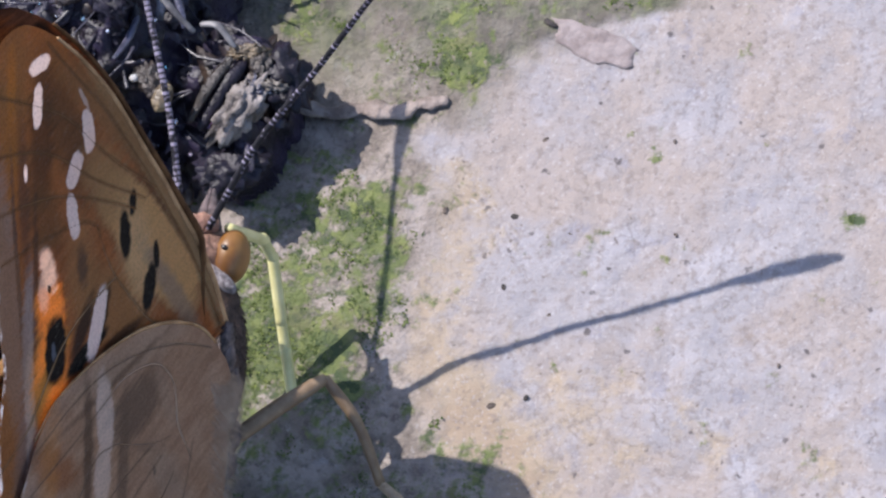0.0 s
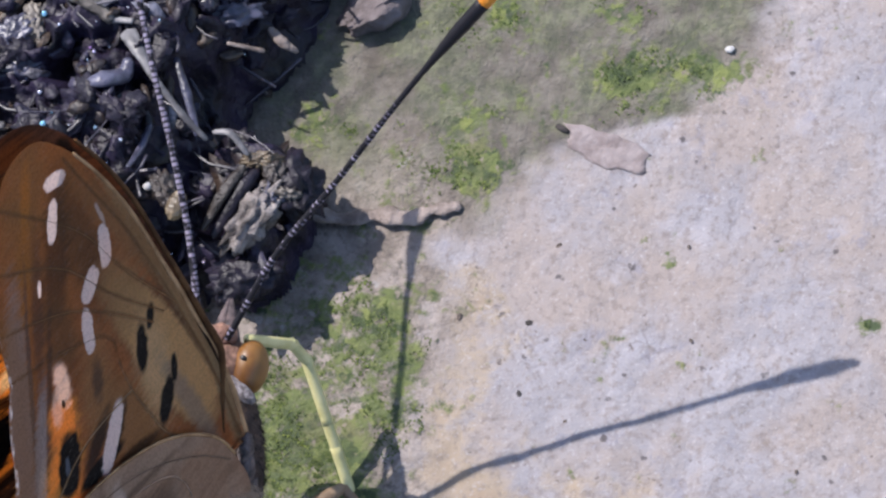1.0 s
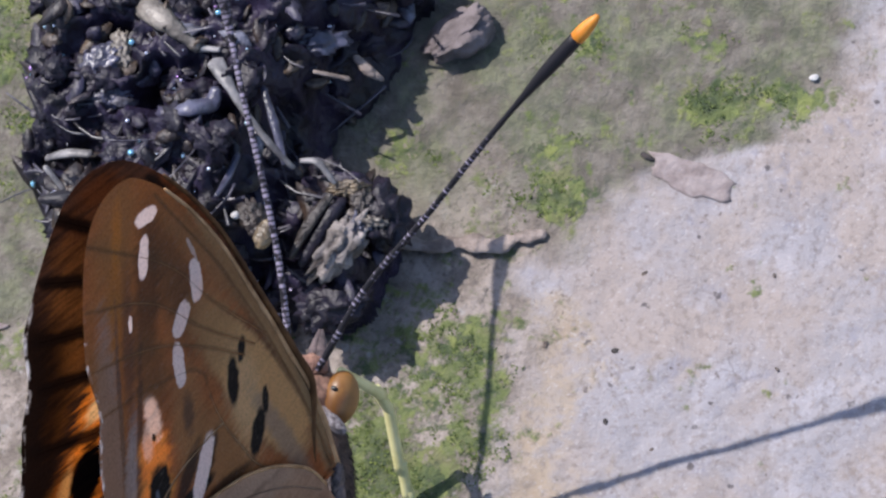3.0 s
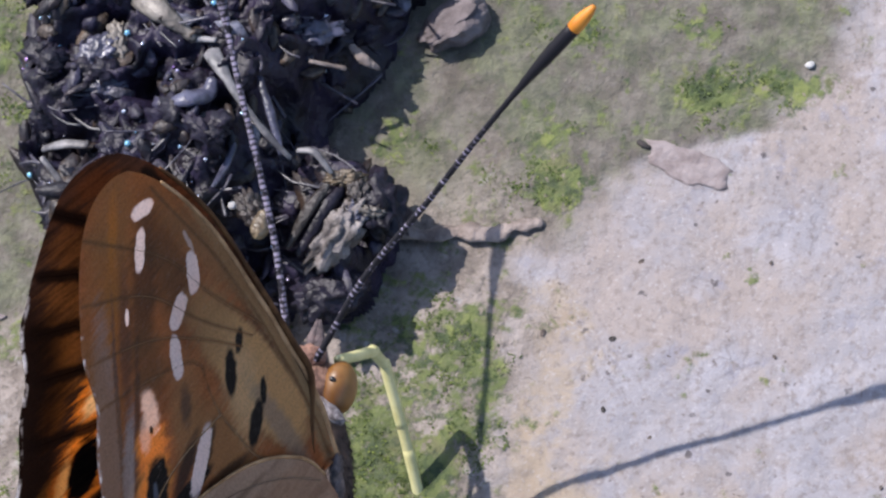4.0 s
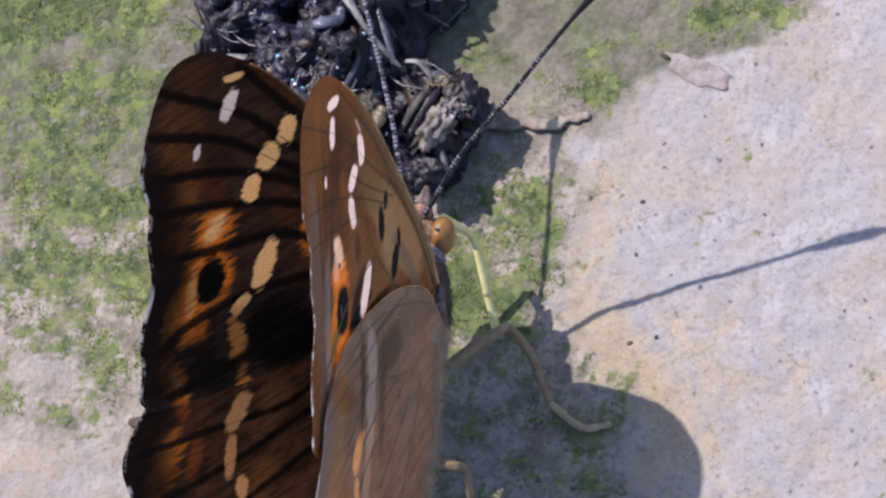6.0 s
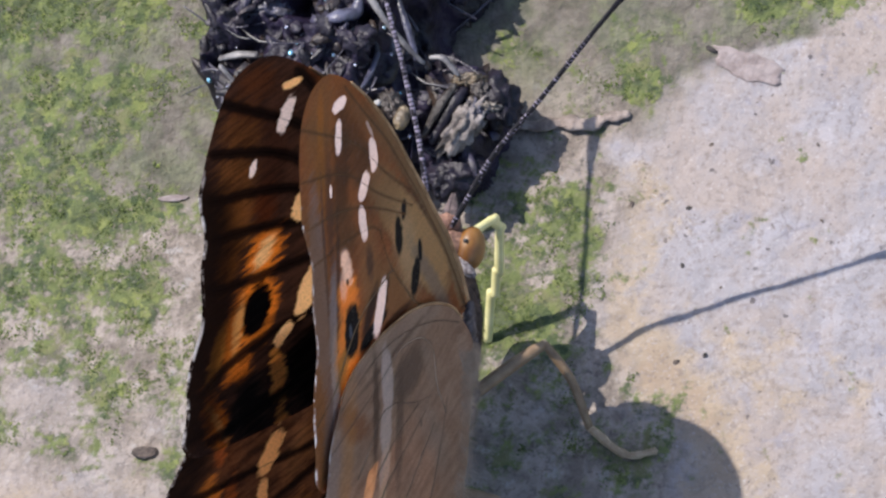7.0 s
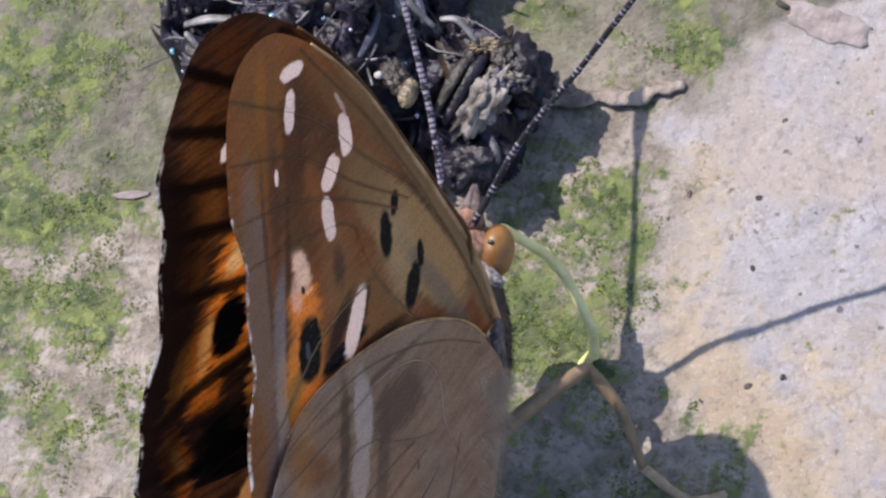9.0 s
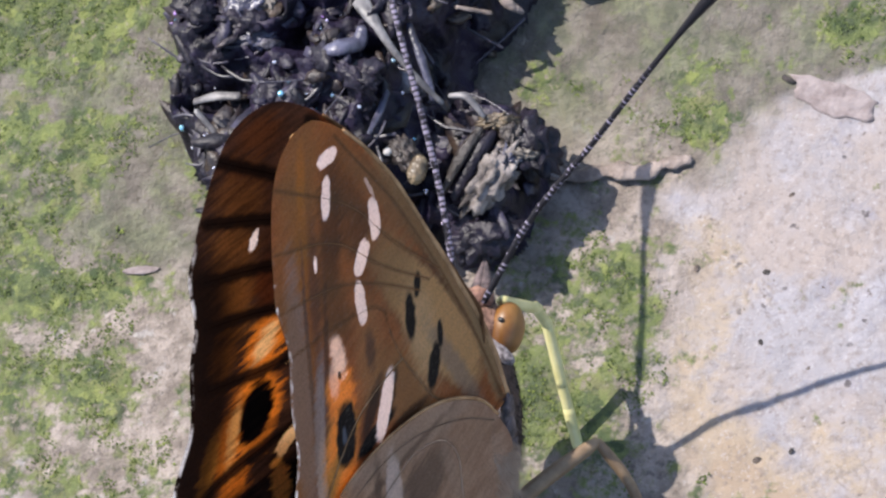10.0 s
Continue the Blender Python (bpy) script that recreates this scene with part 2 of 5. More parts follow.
FORE_MARGIN = [
    ((6.6, 15.7), (5.4, 0.80), 1, GREY, 0.35, 0.85), ((7.6, 14.9), (4.6, 0.16), 0, (0.13, 0.080, 0.066), 0.5, 0.8),
    ((4.7, 14.45), (2.8, 0.46), -8, (0.47, 0.375, 0.345), 0.35, 0.85), ((10.8, 14.1), (3.0, 0.42), -2, (0.115, 0.060, 0.040), 0.5, 0.7),
    ((6.0, 13.75), (4.4, 0.20), -6, (0.10, 0.052, 0.034), 0.5, 0.75), ((-1.2, 15.4), (3.0, 0.75), -10, (0.30, 0.215, 0.205), 0.4, 0.75),
    ((1.7, 14.62), (2.4, 0.40), -6, (0.74, 0.52, 0.40), 0.3, 0.85), ((-1.3, 14.84), (2.1, 0.44), -13, (0.78, 0.55, 0.42), 0.3, 0.85),
]
FORE_ORANGE = [
    ((2.7, 13.0), (3.0, 1.30), -12, ORANGE, 0.3, 0.95), ((5.84, 12.85), (1.0, 0.80), -80, ORANGE, 0.35, 0.9), ((7.15, 12.72), (1.05, 0.52), 14, PINK, 0.3, 0.95),
    ((6.2, 13.15), (0.75, 0.38), 0, (0.92, 0.66, 0.50), 0.35, 0.9), ((6.6, 10.2), (0.9, 0.38), 3, (0.12, 0.068, 0.046), 0.5, 0.8),
    ((3.9, 10.40), (1.6, 0.46), -38, (0.030, 0.018, 0.016), 0.4, 0.9), ((4.3, 8.62), (1.1, 0.22), -22, (0.040, 0.022, 0.014), 0.4, 0.8),
]
FORE_BLACK_AND_GAP = [
    ((3.5, 12.51), (1.52, 0.80), -3, BLACK, 0.15, 1.0), ((3.45, 12.65), (0.38, 0.16), 2, (0.18, 0.202, 0.259), 0.3, 0.7), ((6.28, 12.73), (0.20, 0.12), 17, BLACK, 0.2, 0.9),
    ((8.34, 6.05), (0.60, 0.27), -15, BLACK, 0.2, 1.0), ((7.09, 6.80), (1.16, 0.44), 1, BLACK, 0.2, 1.0), ((5.55, 4.42), (0.68, 0.25), 0, BLACK, 0.2, 1.0),
    # the last two paint in the gap's shade along the hindwing edge
    ((4.26, 5.12), (1.14, 0.50), -21, BLACK, 0.2, 1.0), ((2.75, 10.2), (1.7, 0.42), -68, BLACK, 0.2, 1.0), ((2.7, 7.6), (1.9, 0.30), 100, (0.03, 0.016, 0.010), 0.4, 0.8),
]
FORE_WHITE = [
    ((16.0, 12.28), (0.80, 0.38), -81, WHITE, 0.12, 1.0), ((14.29, 12.68), (1.02, 0.34), -14, WHITE, 0.10, 1.0), ((12.34, 9.15), (1.04, 0.44), 7, WHITE, 0.10, 1.0),
    ((10.89, 10.29), (0.86, 0.48), -33, WHITE, 0.10, 1.0), ((8.96, 10.64), (1.08, 0.42), 4, WHITE, 0.10, 1.0), ((11.73, 13.9), (0.40, 0.13), 2, WHITE, 0.15, 1.0),
    ((3.82, 9.32), (1.78, 0.50), -24, WHITE, 0.10, 1.0), ((13.84, 9.32), (0.55, 0.13), 30, WHITE, 0.2, 0.5),
]
UNDER_FORE = FORE_TONES + FORE_CELL + FORE_MARGIN + FORE_ORANGE + FORE_BLACK_AND_GAP + FORE_WHITE
UNDER_HIND = [
    ((1.75, 7.2), (0.75, 5.6), 4, (0.50, 0.325, 0.225), 0.4, 0.75), ((1.05, 8.6), (0.16, 4.4), 14, (0.150, 0.086, 0.055), 0.6, 0.75),
    ((-0.6, 7.1), (1.15, 2.3), 14, (0.190, 0.118, 0.082), 0.35, 0.85), ((-0.9, 4.6), (1.9, 0.5), 20, (0.50, 0.325, 0.225), 0.6, 0.6),
    ((-0.25, 9.7), (1.9, 0.66), -4, (0.80, 0.60, 0.50), 0.2, 0.92), ((-2.9, 10.2), (1.5, 0.66), -8, (0.78, 0.57, 0.46), 0.2, 0.9), ((-5.0, 10.5), (1.2, 0.55), -20, (0.82, 0.56, 0.40), 0.25, 0.9),
    ((-8.4, 11.6), (3.0, 0.5), -20, (0.80, 0.50, 0.30), 0.2, 0.9), ((-1.5, 11.2), (3.4, 0.34), -8, (0.125, 0.070, 0.045), 0.5, 0.8),
]
HIND_SHADES = [
    ((-1.5, 13.6), (1.6, 0.9), 60, (0.34, 0.120, 0.045), 0.5, 0.8), ((-3.4, 8.6), (3.6, 0.45), -10, (0.17, 0.105, 0.072), 0.4, 0.7),
    ((-3.0, 14.6), (4.5, 0.7), -16, ORANGE, 0.5, 0.3), ((-3.92, 5.96), (0.26, 0.13), 1, BLACK, 0.2, 1.0), ((-9.0, 14.5), (2.0, 1.2), -10, RUST, 0.5, 0.7),
    ((-4.9, 4.8), (2.4, 1.0), 30, (0.44, 0.30, 0.215), 0.6, 0.6), ((-2.7, 6.6), (0.9, 0.2), 70, (0.30, 0.18, 0.12), 0.6, 0.6), ((-0.9, 16.2), (2.1, 0.32), -16, GREY, 0.4, 0.8),
]
# between the veins near the margin
FAR_BARS = [
    ((15.09, 15.02), (1.5, 0.70), 67, (0.150, 0.062, 0.026), 0.6, 0.85), ((13.62, 15.17), (1.4, 0.92), 68, (0.225, 0.098, 0.036), 0.6, 0.85),
    ((11.58, 15.38), (1.4, 1.02), 53, (0.250, 0.112, 0.040), 0.6, 0.9), ((9.92, 15.24), (1.35, 0.96), 57, (0.275, 0.120, 0.040), 0.6, 0.9),
    ((8.39, 15.28), (1.3, 0.94), 35, (0.300, 0.130, 0.040), 0.6, 0.9), ((6.49, 15.73), (1.3, 0.68), -16, (0.42, 0.170, 0.040), 0.5, 0.9),
    ((16.65, 14.3), (0.80, 1.2), 0, (0.150, 0.055, 0.020), 0.6, 0.7), ((15.6, 9.6), (2.2, 0.5), 45, (0.16, 0.055, 0.018), 0.5, 0.7),
]
FAR_FLAME = [
    ((6.5, 13.4), (1.7, 1.0), -30, FLAME, 0.3, 0.95), ((3.48, 13.8), (2.05, 1.40), -16, FLAME, 0.22, 0.95), ((2.3, 15.3), (2.6, 0.66), -8, FLAME, 0.35, 0.95),
    ((1.2, 16.4), (1.5, 0.42), -14, (0.95, 0.46, 0.10), 0.35, 0.9), ((0.5, 14.8), (0.95, 0.75), -13, FLAME, 0.35, 0.9), ((-2.6, 16.3), (1.7, 0.72), 16, FLAME, 0.4, 0.85),
    ((7.15, 8.66), (1.7, 1.0), 12, (0.13, 0.058, 0.026), 0.5, 0.7), ((5.77, 7.32), (1.5, 0.60), -15, FLAME, 0.3, 0.9),
]
FAR_BLACK = [
    ((12.2, 13.0), (3.2, 0.9), -4, (0.085, 0.036, 0.022), 0.6, 0.7), ((2.2, 6.2), (2.4, 1.3), 40, (0.120, 0.052, 0.026), 0.6, 0.6),
    ((3.45, 13.75), (1.55, 0.88), -18, BLACK, 0.2, 1.0), ((-2.2, 14.0), (1.7, 1.05), 20, BLACK, 0.5, 0.85), ((-0.7, 9.3), (2.6, 2.1), 40, (0.004, 0.002, 0.002), 0.25, 0.97),
    ((8.9, 6.9), (1.0, 0.45), -10, BLACK, 0.3, 0.9), ((9.4, 13.4), (1.2, 0.7), 0, (0.16, 0.045, 0.014), 0.6, 0.6),
]
FAR_GOLD = [
    ((16.1, 11.9), (0.62, 0.27), -78, GOLD, 0.15, 0.95), ((14.36, 12.22), (1.10, 0.40), -24, WHITE, 0.12, 1.0), ((11.7, 14.3), (0.52, 0.22), -18, WHITE, 0.18, 1.0),
    ((12.39, 8.66), (0.96, 0.56), -13, GOLD, 0.12, 1.0), ((10.81, 9.88), (0.95, 0.62), -32, GOLD, 0.12, 1.0), ((9.0, 10.98), (1.0, 0.54), -15, GOLD, 0.12, 1.0),
    ((4.05, 10.27), (1.7, 0.60), -22, GOLD, 0.12, 1.0), ((1.67, 11.9), (0.85, 0.36), -41, GOLD, 0.15, 1.0),
]
FAR_PALE = [
    ((6.76, 13.35), (0.95, 0.42), -37, (0.98, 0.66, 0.36), 0.5, 0.9), ((-0.6, 12.2), (1.6, 0.50), 5, (0.90, 0.44, 0.12), 0.3, 0.95), ((-3.25, 11.9), (0.7, 0.42), 6, (0.80, 0.36, 0.09), 0.4, 0.9),
    ((2.7, 15.0), (1.5, 0.30), -8, (0.98, 0.60, 0.26), 0.5, 0.7), ((-2.6, 16.2), (1.2, 0.25), 30, (0.95, 0.52, 0.18), 0.5, 0.7),
]
UPPER_FORE = FAR_BARS + FAR_FLAME + FAR_BLACK + FAR_PALE + FAR_GOLD
UPPER_HIND = [
    ((-5.32, 12.18), (1.5, 0.54), -27, GOLD, 0.15, 0.95), ((-8.2, 12.79), (1.45, 0.38), -7, GOLD, 0.15, 0.95), ((-10.41, 12.13), (0.8, 0.4), 0, GOLD, 0.2, 0.9),
    ((-8.2, 16.9), (2.3, 0.84), -21, (0.80, 0.30, 0.05), 0.3, 0.9), ((-8.1, 15.07), (1.7, 0.42), -14, (0.42, 0.12, 0.03), 0.4, 0.85), ((-4.56, 15.7), (0.9, 0.38), -4, (0.46, 0.14, 0.04), 0.4, 0.85),
    ((-5.4, 9.9), (1.7, 0.75), -21, (0.26, 0.13, 0.06), 0.6, 0.8), ((-10.5, 11.0), (2.2, 0.8), -30, RUST, 0.5, 0.6),
]
UMBER = (0.012, 0.007, 0.006)
M_UNDER_FORE = wing_material("wing_underside_fore", ((0.330, 0.096, 0.028), (0.540, 0.184, 0.060)), UNDER_FORE, (RUST, 0.5, 0.16, 0.5, (0.130, 0.066, 0.032)), 0.56, 0.76, 0.10, 0.42)
M_UNDER_HIND = wing_material("wing_underside_hind", ((0.390, 0.215, 0.130), (0.560, 0.340, 0.222)), UNDER_HIND + HIND_SHADES, (GREY, 0.5, 0.10, 0.5, (0.200, 0.125, 0.085)), 0.52, 0.68, 0.14, 0.5)
# vein lines widened to take in soft shadow bars across the wing
M_UPPER_FORE = wing_material("wing_upperside_fore", ((0.042, 0.025, 0.023), (0.092, 0.045, 0.032)), UPPER_FORE, (UMBER, 0.92, 0.48, 0.94, (0.009, 0.006, 0.006)), 0.78, 1.0, 0.6)
# markings of the two unseen skins are made up to let sunlight through
UNDER_FAR = [(c, size, turn, WHITE if col in (WHITE, GOLD) else (0.95, 0.55, 0.25) if col in (FLAME, ORANGE) else col, soft, k) for c, size, turn, col, soft, k in UPPER_FORE]
UPPER_NEAR = [f for f in UNDER_FORE if f[3] in (WHITE, ORANGE, PINK, BLACK)]
M_UNDER_FAR = wing_material("wing_underside_far_fore", ((0.30, 0.150, 0.075), (0.45, 0.24, 0.12)), UNDER_FAR, (RUST, 0.4, 0.16, 0.6, (0.0864, 0.0432, 0.0216)), 0.70, 0.48, 0.26)
M_UPPER_NEAR = wing_material("wing_upperside_near_fore", ((0.055, 0.024, 0.013), (0.115, 0.048, 0.024)), UPPER_NEAR, (UMBER, 0.97, 0.62, 0.97, (0.006, 0.004, 0.004)), 0.78, 1.0, 0.6)
M_UPPER_HIND = wing_material("wing_upperside_hind", ((0.060, 0.029, 0.019), (0.185, 0.086, 0.044)), UPPER_HIND, (UMBER, 0.9, 0.36, 0.92, (0.009, 0.006, 0.006)), 0.78, 1.0, 0.6)
M_VEIN = plain("wing_vein", (0.003, 0.002, 0.002), (0.006, 0.004, 0.003), 1.5, 0.9, 0.0, Specular_IOR_Level=0.0)

M_RIB_DARK = plain("wing_leading_edge_dark", (0.040, 0.018, 0.008), (0.10, 0.048, 0.020), 0.9, 0.7, 0.03, Specular_IOR_Level=0.1)
M_RIDGE_PALE = plain("hindwing_ridge", (0.22, 0.138, 0.092), (0.34, 0.225, 0.155), 0.9, 0.6, 0.03, Specular_IOR_Level=0.2)
M_RIDGE = plain("wing_ridge", (0.13, 0.070, 0.032), (0.26, 0.150, 0.075), 0.9, 0.6, 0.03, Specular_IOR_Level=0.2)
M_RIB = plain("wing_leading_edge", (0.17, 0.090, 0.040), (0.36, 0.215, 0.110), 0.9, 0.6, 0.03, Specular_IOR_Level=0.2)

# ---- other materials ----
M_GROUND = ground_material()
M_EYE = plain("compound_eye", (0.1037, 0.03984, 0.00664), (0.1867, 0.083, 0.01494), 0.7, 0.42, 0.0)
M_PUPIL = plain("eye_spot", (0.005146, 0.003602, 0.002573), (0.01029, 0.006175, 0.004117), 2.0, 0.4, 0.0)
M_HEAD = plain("head_scales", (0.0669, 0.03088, 0.02058), (0.1851, 0.09794, 0.0669), 2.6, 0.75, 0.12)
M_TUFT = plain("mottled_scales", (0.007, 0.005, 0.007), (0.150, 0.112, 0.105), 1.6, 0.8, 0.15)
M_COLLAR = plain("white_scales", (0.03735, 0.02656, 0.02822), (0.2822, 0.249, 0.2573), 4.2, 0.7, 0.12)
M_THORAX = plain("thorax_fur", (0.01544, 0.008715, 0.007204), (0.06175, 0.03602, 0.0283), 1.8, 0.85, 0.2)
M_ABDOMEN = plain("abdomen_fur", (0.0581, 0.03984, 0.03154), (0.1369, 0.1037, 0.08715), 1.6, 0.85, 0.15)
M_HAIR = plain("pale_hair", (0.25, 0.165, 0.112), (0.42, 0.31, 0.23), 0.8, 0.6, 0.0)
M_LEG = plain("leg_scales", (0.128, 0.080, 0.044), (0.200, 0.135, 0.080), 1.0, 0.6, 0.05)
M_TONGUE = plain("proboscis_skin", (0.42, 0.385, 0.170), (0.53, 0.49, 0.250), 0.9, 0.4, 0.02)
M_TIP = plain("antenna_tip", (0.4117, 0.1286, 0.004117), (0.4889, 0.1851, 0.007719), 1.2, 0.55, 0.02)
# the violet-blue tint puts the heap's sky reflection into its colour
M_PILE = plain("dung", (0.0020, 0.0014, 0.0044), (0.017, 0.012, 0.030), 0.55, 0.50, 0.20, Specular_IOR_Level=0.30)
M_BLACK = plain("dark_crumb", (0.0024, 0.0018, 0.0038), (0.019, 0.015, 0.028), 0.7, 0.48, 0.14, 0.4, Specular_IOR_Level=0.28)
M_CRUMB = plain("brown_crumb", (0.006225, 0.004316, 0.003735), (0.03818, 0.02822, 0.0249), 1.0, 0.45, 0.25, 0.5)
M_FLAKE = plain("shell_flake", (0.004, 0.0035, 0.008), (0.052, 0.048, 0.080), 0.7, 0.32, 0.12, 0.7)
M_STRAW = plain("straw", (0.004, 0.0035, 0.007), (0.052, 0.046, 0.066), 0.6, 0.40, 0.06, 0.7)
M_DRY = plain("dry_stalk", (0.045, 0.042, 0.046), (0.180, 0.172, 0.176), 0.9, 0.5, 0.06)
M_BONE = plain("bleached_tube", (0.045, 0.037, 0.032), (0.200, 0.175, 0.150), 0.8, 0.5, 0.12)
M_SLATE = plain("slate_fragment", (0.012, 0.012, 0.022), (0.078, 0.077, 0.118), 0.7, 0.35, 0.12)
M_CREAM = plain("cream_grain", (0.024, 0.016, 0.011), (0.225, 0.170, 0.105), 0.75, 0.4, 0.2)
M_PALE = plain("bleached_fragment", (0.034, 0.026, 0.023), (0.225, 0.196, 0.186), 0.75, 0.65, 0.25)
M_TWIG = plain("dry_twig", (0.095, 0.072, 0.062), (0.240, 0.195, 0.175), 0.9, 0.85, 0.2)
M_BRACT = plain("dry_bract", (0.125, 0.098, 0.096), (0.215, 0.182, 0.180), 1.0, 0.9, 0.1)
M_STONE = plain("reddish_stone", (0.058, 0.046, 0.048), (0.135, 0.112, 0.116), 0.7, 0.8, 0.2)
M_PEBBLE = plain("white_pebble", (0.283, 0.2731, 0.2673), (0.386, 0.376, 0.3702), 1.0, 0.6, 0.06)
M_SOOT = plain("dark_soil_grain", (0.012, 0.010, 0.010), (0.040, 0.032, 0.030), 1.5, 0.9, 0.1)
M_CHIP = plain("bark_chip", (0.030, 0.022, 0.019), (0.105, 0.080, 0.068), 1.2, 0.9, 0.12)
M_TARSUS = plain("foot_scales", (0.1784, 0.1245, 0.07304), (0.2822, 0.2158, 0.1452), 1.6, 0.6, 0.05)
M_VEIN_PALE = plain("wing_vein_hind_underside", (0.110, 0.070, 0.046), (0.20, 0.130, 0.090), 1.5, 0.8, 0.0, Specular_IOR_Level=0.1)
M_VEIN_FORE = plain("wing_vein_fore_underside", (0.15, 0.068, 0.028), (0.25, 0.120, 0.050), 1.5, 0.8, 0.0, Specular_IOR_Level=0.1)


def moss_material():
    m = Mat("moss_leaf", 0.7, Specular_IOR_Level=0.2)
    rnd = m.math("ADD", m.math("MULTIPLY", m.node("ShaderNodeNewGeometry", out=8), 0.5), m.math("MULTIPLY", m.noise(m.pos(), 0.5 / U, 3, 0.6), 0.7))
    col = m.mix(m.ramp(rnd, 0.30, 0.70), (0.034, 0.052, 0.015), (0.078, 0.100, 0.030))
    m.color(m.mix(m.ramp(rnd, 0.70, 0.95), col, (0.130, 0.158, 0.034)))
    return m.m


M_MOSS = moss_material()


def litter_material():
    """Rotting scraps: black, dark brown, dull violet and now and then tan."""
    m = Mat("heap_litter", 0.46, Specular_IOR_Level=0.4)
    p, rnd = m.pos(), m.node("ShaderNodeObjectInfo", out=5)
    col = m.mix(m.ramp(rnd, 0.10, 0.30), (0.006, 0.005, 0.010), (0.030, 0.019, 0.014))
    col = m.mix(m.ramp(rnd, 0.42, 0.62), col, (0.034, 0.030, 0.053))
    col = m.mix(m.ramp(rnd, 0.78, 0.84), col, (0.080, 0.058, 0.043))
    col = m.mix(m.ramp(rnd, 0.93, 0.97), col, (0.120, 0.122, 0.160))
    m.color(m.mix(m.math("MULTIPLY", m.ramp(m.noise(p, 1.2 / U, 5, 0.65), 0.60, 0.36), 0.8), col, (0.006, 0.005, 0.009)))
    m.bump(m.noise(p, 3.5 / U, 3, 0.6), 0.10)
    return m.m


M_LITTER = litter_material()


def glint_material():
    """Added beads; their bluish, lilac or whitish colour, varied by piece, stands for glints."""
    m = Mat("glint_bead", 0.12, Metallic=0.75)
    rnd = m.node("ShaderNodeObjectInfo", out=5)
    tint = m.mix(m.ramp(rnd, 0.1, 0.4), (0.25, 0.50, 0.62), (0.62, 0.62, 0.70))
    m.color(m.mix(m.ramp(rnd, 0.7, 0.95), tint, (0.55, 0.30, 0.62)))
    return m.m


M_GLINT = glint_material()


def antenna_material(name, low, high, end, flecks):
    """Dark rings with pale scales between; low and high set how far the pale scales spread, end where they stop."""
    m = Mat(name, 0.55, Specular_IOR_Level=0.2)
    along = m.attr("along")
    ring = m.ramp(m.math("SINE", m.math("MULTIPLY", along, 2 * math.pi / 0.26)), low, high)
    ring = m.math("MULTIPLY", ring, m.ramp(along, end, end - 3.5))
    ring = m.math("MULTIPLY", ring, m.ramp(m.noise(m.pos(), 2.6 / U, 3), *flecks))
    m.color(m.mix(ring, (0.0065, 0.0055, 0.008), (0.200, 0.175, 0.235)))
    return m.m


M_ANT = antenna_material("ringed_antenna", 0.0, 0.9, 15.5, (0.47, 0.58))
M_ANT_PALE = antenna_material("pale_ringed_antenna", -1.1, 0.2, 17.5, (0.40, 0.56))


# ---- mesh helpers ----
def mesh_of(name, bm, *mats, smooth=True):
    bmesh.ops.scale(bm, vec=(U, U, U), verts=bm.verts)
    me = bpy.data.meshes.new(name)
    bm.to_mesh(me)
    bm.free()
    for mt in mats:
        me.materials.append(mt)
    if smooth:
        me.shade_smooth()
    return me


def part(name, bm, mat, parent, label=""):
    """One mesh object under a thing or a part; the mesh is in the thing's own space."""
    ob = new(name, mesh_of(name, bm, mat))
    ob.parent = parent
    if label:
        tagged(ob, label)
    return ob


def thing(name, at, label, category, group="", kind=""):
    ob = new(name)
    ob.location = Vector(at) * U
    ob.empty_display_size = 0.002
    return tagged(ob, label, category, group, kind)


def tube(bm, pts, radii, sides=10, flat=1.0, layer=None):
    """A tapered tube through pts with rounded ends. layer: a float layer that takes the length along it."""
    pts = [Vector(p) for p in pts]
    rings, run, up = [], 0.0, Vector((0.13, 0.27, 1)).normalized()
    for i, p in enumerate(pts):
        d = (pts[min(i + 1, len(pts) - 1)] - pts[max(i - 1, 0)]).normalized()
        side = d.cross(up).normalized()
        nrm = side.cross(d)
        run += (p - pts[i - 1]).length if i else 0
        ring = []
        for k in range(sides):
            a = 2 * math.pi * k / sides
            v = bm.verts.new(p + radii[i] * (math.cos(a) * side + flat * math.sin(a) * nrm))
            if layer is not None:
                v[layer] = run
            ring.append(v)
        rings.append(ring)
    for a, b in zip(rings, rings[1:]):
        for k in range(sides):
            bm.faces.new((a[k], a[(k + 1) % sides], b[(k + 1) % sides], b[k]))
    for ring, p, d in ((rings[0], pts[0], pts[0] - pts[1]), (rings[-1], pts[-1], pts[-1] - pts[-2])):
        r = radii[0] if ring is rings[0] else radii[-1]
        c = bm.verts.new(p + d.normalized() * r * 0.6)
        if layer is not None:
            c[layer] = 0 if ring is rings[0] else run
        for k in range(sides):
            f = (ring[k], ring[(k + 1) % sides], c)
            bm.faces.new(f if ring is rings[-1] else f[::-1])
    return bm


def curve_points(ctrl, n):
    """n points on a smooth curve through the control points."""
    c = [Vector(p) for p in ctrl]
    c = [2 * c[0] - c[1], *c, 2 * c[-1] - c[-2]]
    out = []
    for i in range(n):
        s = i / (n - 1) * (len(c) - 3)
        k = min(int(s), len(c) - 4)
        f = s - k
        a, b, d, e = c[k:k + 4]
        out.append(0.5 * ((2 * b) + (d - a) * f + (2 * a - 5 * b + 4 * d - e) * f**2 + (3 * b - a - 3 * d + e) * f**3))
    return out


